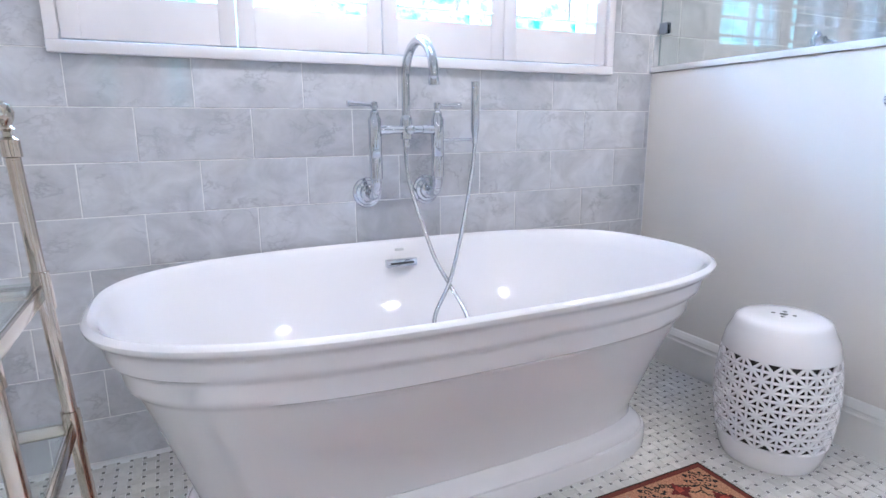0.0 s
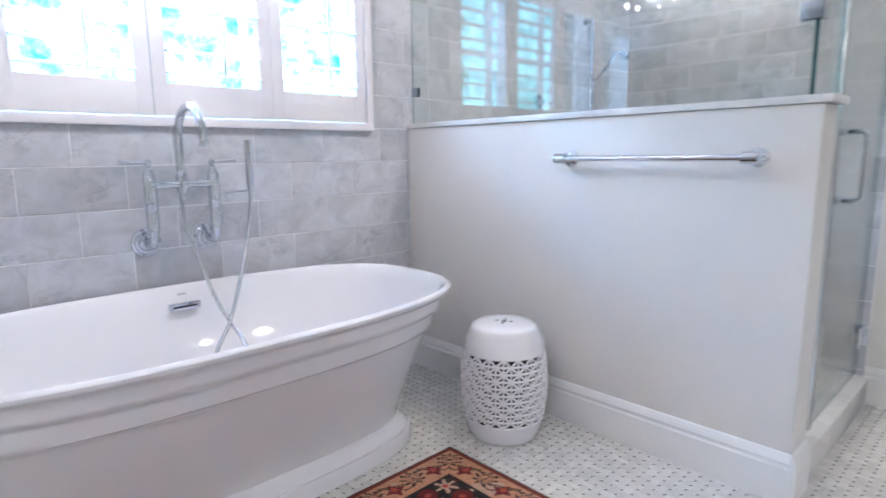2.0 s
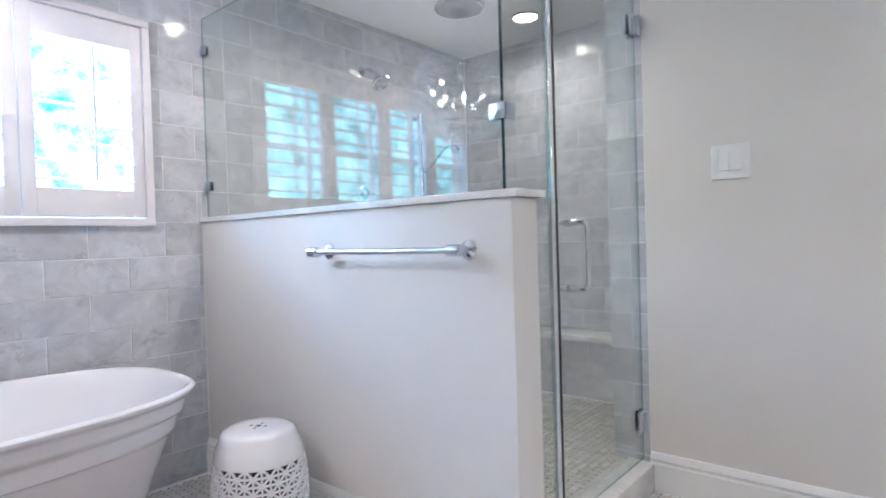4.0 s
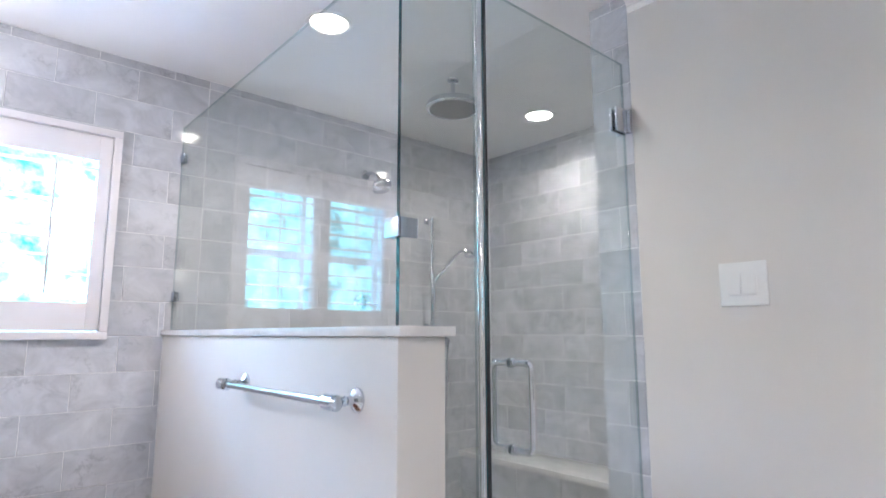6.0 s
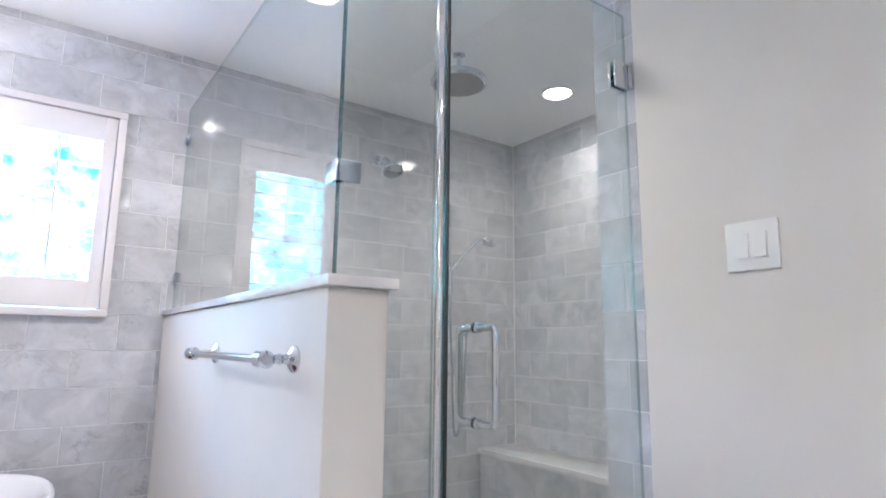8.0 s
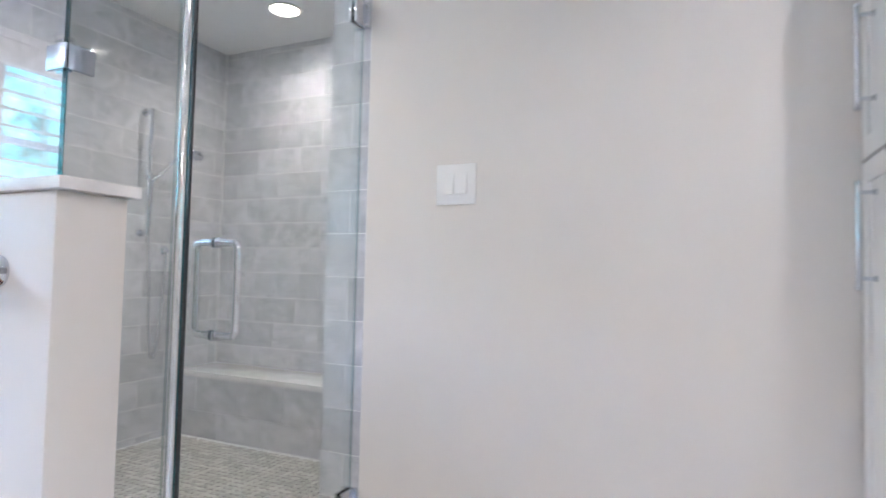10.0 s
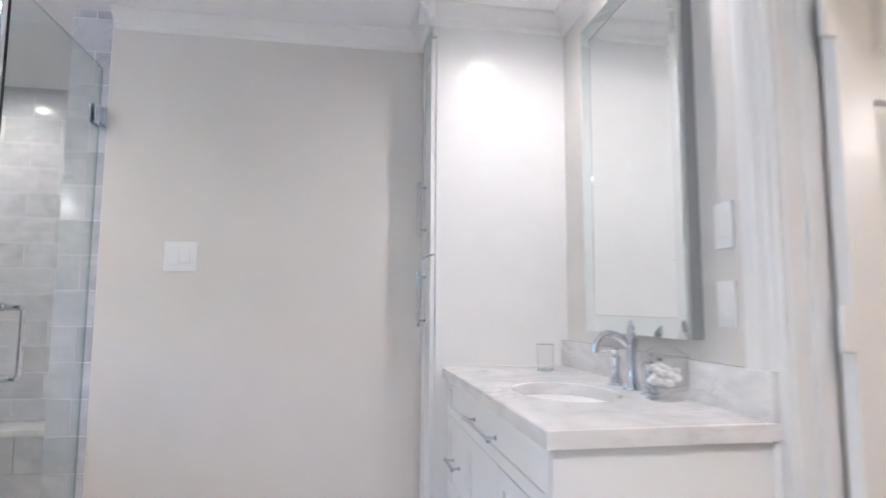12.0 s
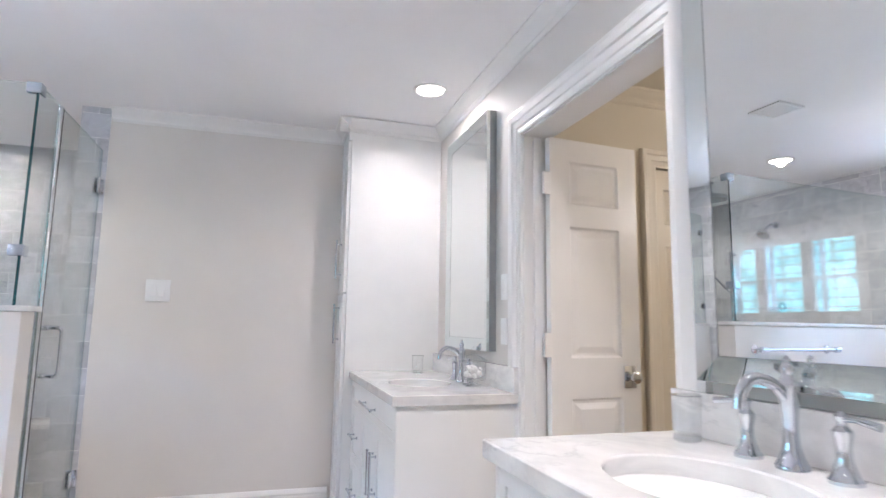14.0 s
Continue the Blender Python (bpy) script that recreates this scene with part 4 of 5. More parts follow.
def vanity(x0, x1, zv):
    y = -1.125
    t = thing("vanity_cabinet", ((x0 + x1) / 2, YV, 0), "white framed bathroom vanity cabinet with chrome pulls", "vanity", "bathroom vanities")
    part("body", cube(x0 + 0.022, x1 - 0.022, YV + 0.001, y - 0.021, 0.10, zv - 0.0405), M_CAB, t)
    part("toe_kick", cube(x0 + 0.03, x1 - 0.03, YV + 0.001, y - 0.08, 0.0, 0.0995), M_CAB, t)
    for xa, xb in ((x0 + 0.003, x0 + 0.0215), (x1 - 0.0215, x1 - 0.003)):
        part("side_panel", cube(xa, xb, YV + 0.001, y, 0.0, zv - 0.0405, 0.002), M_CAB, t)
    a, b = x0 + 0.024, x1 - 0.024
    split = b - 0.36
    d = shaker("drawer_front", t, a, b, 0.716, zv - 0.049, y)
    pull_bar(d, ((a + b) / 2 - 0.03, y, 0.785), 0.34, "x")
    mid = (a + split) / 2
    for q0, q1, s in ((a, mid - 0.0015, 1), (mid + 0.0015, split - 0.0015, -1)):
        d = shaker("door", t, q0, q1, 0.11, 0.712, y)
        pull_bar(d, ((q1 - 0.034) if s == 1 else (q0 + 0.034), y, 0.50), 0.21, "z")
    for z0, z1 in ((0.11, 0.402), (0.405, 0.712)):
        d = shaker("drawer_front", t, split + 0.0015, b, z0, z1, y)
        pull_bar(d, ((split + b) / 2, y, (z0 + z1) / 2), 0.15, "x")
    return t


def counter(x0, x1, sx, zv, group="vanity tops"):
    y0, z = -1.103, zv
    t = thing("vanity_countertop", ((x0 + x1) / 2, YV, z), "white marble vanity top with undermount oval sink", "countertop", group)
    # slab with an oval cut-out
    sy, ra, rb = -1.350, 0.205, 0.150
    seg = 64
    bm = bmesh.new()
    def ringp(zz, grow=0.0):
        return [bm.verts.new((sx + (ra + grow) * math.cos(2 * math.pi * k / seg), sy + (rb + grow) * math.sin(2 * math.pi * k / seg), zz)) for k in range(seg)]
    def outer(zz, inset):
        out = []
        hx0, hx1, hy0, hy1 = x0 + inset - sx, x1 - inset - sx, YV + 0.001 - sy, y0 - inset - sy
        for k in range(seg):
            c, s = math.cos(2 * math.pi * k / seg), math.sin(2 * math.pi * k / seg)
            f = min((hx1 / c) if c > 1e-6 else ((hx0 / c) if c < -1e-6 else 1e9), (hy1 / s) if s > 1e-6 else ((hy0 / s) if s < -1e-6 else 1e9))
            out.append([sx + c * f, sy + s * f, zz])
        for cxx, cyy in ((hx0, hy0), (hx0, hy1), (hx1, hy0), (hx1, hy1)):
            an = math.atan2(cyy, cxx) % (2 * math.pi)
            k = round(an / (2 * math.pi) * seg) % seg
            out[k] = [sx + cxx, sy + cyy, zz]
        return [bm.verts.new(p) for p in out]
    zt, zb = z, z - 0.040
    rings = [ringp(zb), ringp(zt - 0.004), ringp(zt, 0.003), outer(zt, 0.003), outer(zt - 0.003, 0.0), outer(zb, 0.0)]
    for a, b in zip(rings, rings[1:] + rings[:1]):
        for k in range(seg):
            bm.faces.new((a[k], a[(k + 1) % seg], b[(k + 1) % seg], b[k]))
    part("slab", bm, M_SLAB, t)
    part("backsplash", cube(x0, x1, YV + 0.0005, YV + 0.036, z + 0.0005, z + 0.108, 0.002), M_SLAB, t, "low marble backsplash")
    bowl = [(z - 0.0405, 0.209, 0.154), (z - 0.05, 0.206, 0.151), (z - 0.10, 0.190, 0.136), (z - 0.145, 0.14, 0.10), (z - 0.160, 0.05, 0.04), (z - 0.161, 0.01, 0.01)]
    part("sink_bowl", rings_mesh([oval(a, b, 2, zz, sx, sy, 64) for zz, a, b in bowl], cap=False), M_PORC, t, "white oval porcelain sink bowl")
    return t


def faucet(sx, y, zv):
    z = zv + 0.0005
    t = thing("sink_faucet", (sx, y, z), "polished chrome widespread faucet with lever handles", "faucet", "sink faucets")
    part("body", lathe([(0.030, z), (0.030, z + 0.006), (0.024, z + 0.016), (0.015, z + 0.045), (0.014, z + 0.079), (0.017, z + 0.113), (0.020, z + 0.141), (0.021, z + 0.156), (0.012, z + 0.169), (0.010, z + 0.176), (0.013, z + 0.184), (0.011, z + 0.192), (0.006, z + 0.199), (0.007, z + 0.205), (0.002, z + 0.212)], (sx, y, 0), 28), M_CHROME, t)
    part("spout", tube(smooth_path([(sx, y + 0.005, z + 0.130), (sx, y + 0.04, z + 0.160), (sx, y + 0.085, z + 0.169), (sx, y + 0.112, z + 0.147), (sx, y + 0.120, z + 0.113)], 6), 0.0115, 16), M_CHROME, t)
    for s in (-1, 1):
        hx = sx + s * 0.105
        h = part("handle_base", lathe([(0.028, z), (0.028, z + 0.006), (0.022, z + 0.014), (0.013, z + 0.040), (0.012, z + 0.062), (0.016, z + 0.079), (0.017, z + 0.088), (0.009, z + 0.097), (0.009, z + 0.106), (0.012, z + 0.113), (0.004, z + 0.122)], (hx, y, 0), 24), M_CHROME, t)
        part("lever", tube([(hx, y, z + 0.108), (hx + s * 0.03, y + 0.005, z + 0.111), (hx + s * 0.075, y + 0.012, z + 0.106)], [0.006, 0.005, 0.0075], 12), M_CHROME, h)
    return t


def tumbler(x, y, zv):
    z = zv + 0.0005
    t = thing("tumbler", (x, y, z), "clear glass tumbler on the vanity top", "glass", "tumblers")
    g = part("cup", lathe([(0.026, z), (0.030, z + 0.004), (0.031, z + 0.016), (0.034, z + 0.105), (0.0315, z + 0.105), (0.029, z + 0.02), (0.004, z + 0.017)], (x, y, 0), 32), M_CUP, t)
    g.visible_shadow = False
    part("rim", lathe([(0.0318, z + 0.1052), (0.0345, z + 0.1052), (0.0345, z + 0.1075), (0.0318, z + 0.1075)], (x, y, 0), 32), M_CUP_EDGE, t)
    part("foot", lathe([(0.0302, z + 0.0045), (0.0312, z + 0.010), (0.0312, z + 0.0145), (0.0302, z + 0.0155)], (x, y, 0), 32), M_CUP_EDGE, t)


def jar(x, y, zv):
    z = zv + 0.0005
    t = thing("apothecary_jar", (x, y, z), "clear glass lidded jar filled with white cotton", "jar")
    g = part("jar", lathe([(0.046, z), (0.050, z + 0.004), (0.018, z + 0.012), (0.018, z + 0.018), (0.058, z + 0.030), (0.062, z + 0.04), (0.062, z + 0.115), (0.059, z + 0.115), (0.058, z + 0.042), (0.004, z + 0.030)], (x, y, 0), 36), M_CUP, t)
    g.visible_shadow = False
    l = part("lid", lathe([(0.065, z + 0.116), (0.064, z + 0.122), (0.030, z + 0.142), (0.012, z + 0.150), (0.008, z + 0.158), (0.014, z + 0.168), (0.011, z + 0.178), (0.002, z + 0.184)], (x, y, 0), 36), M_CUP, t, "clear glass lid with ball knob")
    l.visible_shadow = False
    bm = bmesh.new()
    for k in range(26):
        a, rr = random.uniform(0, 6.28), random.uniform(0, 0.040)
        m = pose(x + rr * math.cos(a), y + rr * math.sin(a), z + 0.048 + 0.05 * random.random())
        bmesh.ops.create_icosphere(bm, subdivisions=1, radius=random.uniform(0.010, 0.015), matrix=m)
    part("cotton", bm, M_SOAP, t, "white cotton balls", kind="stuff")


def bevel_mirror(x0, x1, z0=1.068, z1=2.268):
    t = thing("wall_mirror", ((x0 + x1) / 2, YV, z0), "tall frameless wall mirror with wide slanted glass edges", "mirror", "vanity mirrors")
    y0, w = YV + 0.001, 0.058
    part("case", cube(x0, x1, y0, YV + 0.036, z0, z1), mat("grey mirror side", (0.35, 0.36, 0.37), 0.3, 0.6), t)
    yb, yo, yi = YV + 0.0365, YV + 0.0505, YV + 0.0405
    cor = [(x0, z0), (x1, z0), (x1, z1), (x0, z1)]
    inn = [(x0 + w, z0 + w), (x1 - w, z0 + w), (x1 - w, z1 - w), (x0 + w, z1 - w)]
    for k in range(4):
        a, b, c, d = cor[k], cor[(k + 1) % 4], inn[(k + 1) % 4], inn[k]
        bm = bmesh.new()
        f = [bm.verts.new(p) for p in ((a[0], yo, a[1]), (b[0], yo, b[1]), (c[0], yi, c[1]), (d[0], yi, d[1]))]
        g = [bm.verts.new(p) for p in ((a[0], yb, a[1]), (b[0], yb, b[1]), (c[0], yb, c[1]), (d[0], yb, d[1]))]
        bm.faces.new(f)
        bm.faces.new(g)
        for i in range(4):
            bm.faces.new((f[i], f[(i + 1) % 4], g[(i + 1) % 4], g[i]))
        part("bevel_strip", bm, M_BEVEL, t, "bevelled mirror strip", smooth=False)
    part("mirror_glass", cube(x0 + w + 0.001, x1 - w - 0.001, yb, yi - 0.001, z0 + w + 0.001, z1 - w - 0.001), M_MIRROR, t, smooth=False)
    return t


FAR, NEAR = 0.905, 0.926   # heights of the two tops
vanity(1.545, 2.7845, FAR)
counter(1.525, 2.7845, 2.045, FAR)
faucet(2.045, YV + 0.095, FAR)
tumbler(2.53, -1.465, FAR)
jar(1.845, -1.560, FAR)
bevel_mirror(1.815, 2.480)
vanity(-0.70, 0.508, NEAR)
counter(-0.725, 0.530, 0.105, NEAR)
faucet(0.125, YV + 0.088, NEAR)
tumbler(0.392, -1.560, NEAR)
near_mirror = bevel_mirror(-0.278, 0.387)
near_mirror.matrix_basis = pose(0.0545, YV + 0.013, 1.068, 0, 0, 2.2)


def tall_cabinet():
    x0, x1, y = 2.785, XF - 0.001, -1.050
    t = thing("linen_cabinet", ((x0 + x1) / 2, YV, 0), "tall white built-in linen cabinet with framed doors", "cabinet")
    part("body", cube(x0, x1, YV + 0.001, y - 0.021, 0.0, ZC - 0.001), M_CAB, t)
    for z0, z1, hz in ((0.10, 1.372, 1.19), (1.382, 2.345, 1.60)):
        d = shaker("door", t, x0 + 0.010, x1 - 0.012, z0, z1, y)
        pull_bar(d, (2.945, y, hz), 0.25, "z", 0.034)
    part("fascia", cube(x0, x1, y - 0.0205, y - 0.002, 2.350, ZC - 0.001), M_CAB, t)


tall_cabinet()


# ---- doorway ----
def casing():
    t = thing("door_1", (1.06, YV, 0), "white painted door frame with moulded casing", "door frame", kind="structure")
    x0, x1, zt = DO[0], DO[1], DO[3]
    w = 0.105
    prof = [(0.0, 0.0), (0.0, 0.012), (0.012, 0.016), (0.030, 0.014), (0.034, 0.020), (0.062, 0.022), (0.068, 0.028), (0.096, 0.030), (0.104, 0.024), (0.118, 0.022), (0.118, 0.0)]
    rows = []
    for a, h in prof:
        rows.append([(x0 + 0.012 - a, YV + h, 0.0), (x0 + 0.012 - a, YV + h, zt - 0.012 + a), (x1 - 0.012 + a, YV + h, zt - 0.012 + a), (x1 - 0.012 + a, YV + h, 0.0)])
    for k in range(3):
        bm = bmesh.new()
        va = [bm.verts.new(r[k]) for r in rows]
        vb = [bm.verts.new(r[k + 1]) for r in rows]
        for i in range(len(rows)):
            j = (i + 1) % len(rows)
            bm.faces.new((va[i], va[j], vb[j], vb[i]))
        part("casing", bm, M_TRIM, t, smooth=False)
    yb = YV - 0.135
    part("jamb", cube(x0 + 0.0005, x0 + 0.020, yb, YV - 0.0005, 0, zt - 0.0205), M_TRIM, t)
    part("jamb", cube(x1 - 0.020, x1 - 0.0005, yb, YV - 0.0005, 0, zt - 0.0205), M_TRIM, t)
    part("head_jamb", cube(x0 + 0.0005, x1 - 0.0005, yb, YV - 0.0005, zt - 0.020, zt - 0.0005), M_TRIM, t)
    part("stop", cube(x1 - 0.032, x1 - 0.0205, YV - 0.09, YV - 0.045, 0, zt - 0.0325, 0.002), M_TRIM, t)
    part("stop", cube(x0 + 0.0205, x0 + 0.032, YV - 0.09, YV - 0.045, 0, zt - 0.0325, 0.002), M_TRIM, t)


def panel_door(name, width, height, label, material=None):
    """A six-panel leaf in the x-z plane from x = 0; returns the thing at the origin."""
    t = thing(name, (0, 0, 0), label, "door", kind="structure")
    th = 0.035
    st, mid = 0.062, 0.066
    zs = [(0.22, 0.875), (1.025, 1.617), (1.733, height - 0.105)]
    xs = [(st, width / 2 - mid / 2), (width / 2 + mid / 2, width - st)]
    bm = bmesh.new()
    for q in ((0, st, 0, height), (width - st, width, 0, height), (width / 2 - mid / 2, width / 2 + mid / 2, 0, height)):
        box(bm, q[0], q[1], -th / 2, th / 2, q[2], q[3])
    rails = [(0, zs[0][0]), (zs[0][1], zs[1][0]), (zs[1][1], zs[2][0]), (zs[2][1], height)]
    for a, b in xs:
        for z0, z1 in rails:
            box(bm, a, b, -th / 2, th / 2, z0, z1)
    leaf = part("leaf", bm, material or M_TRIM, t, smooth=False)
    for a, b in xs:
        for z0, z1 in zs:
            pb = bmesh.new()
            for s in (-1, 1):
                o = [(a, z0), (b, z0), (b, z1), (a, z1)]
                def lay(i, y):
                    return [pb.verts.new((p[0] + i * (1 if p[0] == a else -1), s * y, p[1] + i * (1 if p[1] == z0 else -1))) for p in o]
                rr = [lay(0.0, th / 2 - 0.0005), lay(0.010, th / 2 - 0.010), lay(0.018, th / 2 - 0.011), lay(0.042, th / 2 - 0.004), lay(0.046, th / 2 - 0.004)]
                for u, v in zip(rr, rr[1:]):
                    for k in range(4):
                        pb.faces.new((u[k], u[(k + 1) % 4], v[(k + 1) % 4], v[k]))
                pb.faces.new(rr[-1])
            part("panel", pb, material or M_TRIM, t, smooth=False)
    return t


def single_door():
    """The open leaf: one column of panels, square rose and knob."""
    W, H = 0.465, 2.01
    t = thing("door_2", (0, 0, 0), "white panelled bathroom door standing open with chrome knob", "door", kind="structure")
    th, st = 0.035, 0.100
    zs = [(0.22, 0.875), (1.045, 1.615), (1.715, H - 0.100)]
    bm = bmesh.new()
    box(bm, 0, st, -th / 2, th / 2, 0, H)
    box(bm, W - st, W, -th / 2, th / 2, 0, H)
    for z0, z1 in ((0, zs[0][0]), (zs[0][1], zs[1][0]), (zs[1][1], zs[2][0]), (zs[2][1], H)):
        box(bm, st, W - st, -th / 2, th / 2, z0, z1)
    part("leaf", bm, M_TRIM, t, smooth=False)
    for z0, z1 in zs:
        pb = bmesh.new()
        for s in (-1, 1):
            o = [(st, z0), (W - st, z0), (W - st, z1), (st, z1)]
            def lay(i, y):
                return [pb.verts.new((p[0] + i * (1 if p[0] == st else -1), s * y, p[1] + i * (1 if p[1] == z0 else -1))) for p in o]
            rr = [lay(0.0, th / 2 - 0.0005), lay(0.010, th / 2 - 0.011), lay(0.020, th / 2 - 0.012), lay(0.046, th / 2 - 0.004), lay(0.050, th / 2 - 0.004)]
            for u, v in zip(rr, rr[1:]):
                for k in range(4):
                    pb.faces.new((u[k], u[(k + 1) % 4], v[(k + 1) % 4], v[k]))
            pb.faces.new(rr[-1])
        part("panel", pb, M_TRIM, t, smooth=False)
    kz = 0.962
    for s in (-1, 1):
        part("rose", cube(W - 0.095, W - 0.030, min(s * th / 2, s * (th / 2 + 0.008)) , max(s * th / 2, s * (th / 2 + 0.008)), kz - 0.048, kz + 0.048, 0.003), M_CHROME, t, "square polished nickel rose")
        part("knob", lathe([(0.011, s * (th / 2 + 0.008)), (0.011, s * (th / 2 + 0.024)), (0.020, s * (th / 2 + 0.030)), (0.027, s * (th / 2 + 0.042)), (0.026, s * (th / 2 + 0.054)), (0.014, s * (th / 2 + 0.062)), (0.002, s * (th / 2 + 0.063))], (W - 0.062, 0, kz), 28, "y"), M_CHROME, t, "round polished nickel knob")
    for z in (0.30, 1.10, 1.80):
        part("hinge", cube(-0.034, 0.002, -0.022, -0.008, z - 0.05, z + 0.05, 0.002), M_TRIM, t, "white painted hinge")
    ang = math.degrees(math.atan2(-0.483, 0.040))
    t.matrix_basis = pose(1.458, -1.760, 0.012, 0, 0, ang)
    return t


casing()
single_door()
far = panel_door("door_3", 0.478, 2.033, "cream six-panel hall door, closed", mat("cream door enamel", (0.74, 0.68, 0.58), 0.35, var=0.02, scale=5))
far.matrix_basis = pose(1.802, -2.561, 0.008, 0, 0, -90)


def far_casing():
    t = thing("hall_door_frame", (1.77, -2.8, 0), "cream moulded casing round the hall door", "door frame", kind="structure")
    y0, y1, zt = -3.040, -2.560, 2.045
    m = mat("cream casing enamel", (0.76, 0.71, 0.62), 0.35, var=0.02, scale=5)
    prof = [(0.0, 0.0), (0.0, 0.012), (0.012, 0.016), (0.032, 0.014), (0.036, 0.021), (0.062, 0.023), (0.070, 0.030), (0.088, 0.030), (0.095, 0.022), (0.095, 0.0)]
    rows = [[(1.77 - h, y0 - a, 0.0), (1.77 - h, y0 - a, zt + a), (1.77 - h, y1 + a, zt + a), (1.77 - h, y1 + a, 0.0)] for a, h in prof]
    for k in range(3):
        bm = bmesh.new()
        va = [bm.verts.new(r[k]) for r in rows]
        vb = [bm.verts.new(r[k + 1]) for r in rows]
        for i in range(len(rows)):
            j = (i + 1) % len(rows)
            bm.faces.new((va[i], va[j], vb[j], vb[i]))
        part("casing", bm, m, t, smooth=False)
    part("strike_plate", cube(1.768, 1.7695, -3.005, -2.987, 0.96, 1.03), M_DARK, t)


far_casing()
crown("hall_crown", "y", 1.77, -1, -4.2, YV - 0.131, 2.46, M_HALL)


# ---- etagere beside the tub ----
def etagere():
    xr, yb = -0.064, 1.455
    xl, yf = xr - 0.46, yb - 0.36

    def lean(bm):
        """Narrows the stand towards its top."""
        for v in bm.verts:
            side = -0.5 + min(1.0, max(0.0, (v.co.x - xl) / (xr - xl)))
            v.co.x += 2 * side * (0.042 - 0.055 * v.co.z)
        return bm

    t = thing("etagere", ((xr + xl) / 2, (yb + yf) / 2, 0), "polished nickel stand with clear glass shelves", "shelf stand")
    for x in (xr, xl):
        for y in (yb, yf):
            pr = [(0.014, 0.0), (0.016, 0.006), (0.012, 0.016), (0.012, 0.17)]
            for zc in (0.183, 0.453, 0.722):
                pr += [(0.012, zc - 0.035), (0.0155, zc - 0.034), (0.0155, zc + 0.034), (0.012, zc + 0.035)]
            pr += [(0.012, 0.955), (0.0155, 0.957), (0.0155, 0.985), (0.008, 0.990), (0.007, 0.998), (0.012, 1.003), (0.008, 1.008), (0.014, 1.018), (0.0165, 1.030), (0.013, 1.042), (0.004, 1.048)]
            part("post", lean(lathe(pr, (x, y, 0), 20)), M_NICKEL, t)
    for zc in (0.183, 0.453, 0.722):
        part("rail", lean(cube(xr - 0.004, xr + 0.004, yf + 0.012, yb - 0.012, zc - 0.014, zc + 0.010, 0.001)), M_NICKEL, t)
        part("rail", lean(cube(xl - 0.004, xl + 0.004, yf + 0.012, yb - 0.012, zc - 0.014, zc + 0.010, 0.001)), M_NICKEL, t)
        part("rail", lean(cube(xl + 0.012, xr - 0.012, yb - 0.004, yb + 0.004, zc - 0.014, zc + 0.010, 0.001)), M_NICKEL, t)
        part("rail", lean(cube(xl + 0.012, xr - 0.012, yf - 0.004, yf + 0.004, zc - 0.014, zc + 0.010, 0.001)), M_NICKEL, t)
        g = part("shelf", lean(cube(xl + 0.005, xr - 0.005, yf + 0.005, yb - 0.005, zc + 0.0105, zc + 0.017)), M_GLASS, t, "clear glass shelf", smooth=False)
        g.visible_shadow = False
    zb = 0.4702
    b = thing("white_bottle", (xr - 0.155, 1.30, zb), "rounded white ceramic bottle on a glass shelf", "bottle")
    part("bottle", lathe([(0.034, zb), (0.040, zb + 0.008), (0.042, zb + 0.07), (0.036, zb + 0.10), (0.016, zb + 0.115), (0.014, zb + 0.14), (0.017, zb + 0.142), (0.003, zb + 0.145)], (xr - 0.155, 1.30, 0), 28), M_PORC, b)


etagere()


# ---- chandelier over the tub ----
def crystal_material():
    """Clear cut glass: lets the lamps shine through and glitters."""
    m = bpy.data.materials.new("cut crystal")
    m.use_nodes = True
    nt, ln = m.node_tree, m.node_tree.links
    nt.nodes.remove(nt.nodes["Principled BSDF"])
    soft = nt.nodes.new("ShaderNodeBsdfTranslucent")
    soft.inputs[0].default_value = (0.93, 0.93, 0.95, 1)
    clear = nt.nodes.new("ShaderNodeBsdfGlass")
    clear.inputs["Roughness"].default_value, clear.inputs["IOR"].default_value = 0.06, 1.5
    gloss = nt.nodes.new("ShaderNodeBsdfGlossy")
    gloss.inputs["Roughness"].default_value = 0.08
    a, b = nt.nodes.new("ShaderNodeMixShader"), nt.nodes.new("ShaderNodeMixShader")
    a.inputs[0].default_value, b.inputs[0].default_value = 0.12, 0.12
    ln.new(soft.outputs[0], a.inputs[1])
    ln.new(clear.outputs[0], a.inputs[2])
    ln.new(a.outputs[0], b.inputs[1])
    ln.new(gloss.outputs[0], b.inputs[2])
    ln.new(b.outputs[0], nt.nodes["Material Output"].inputs[0])
    return m


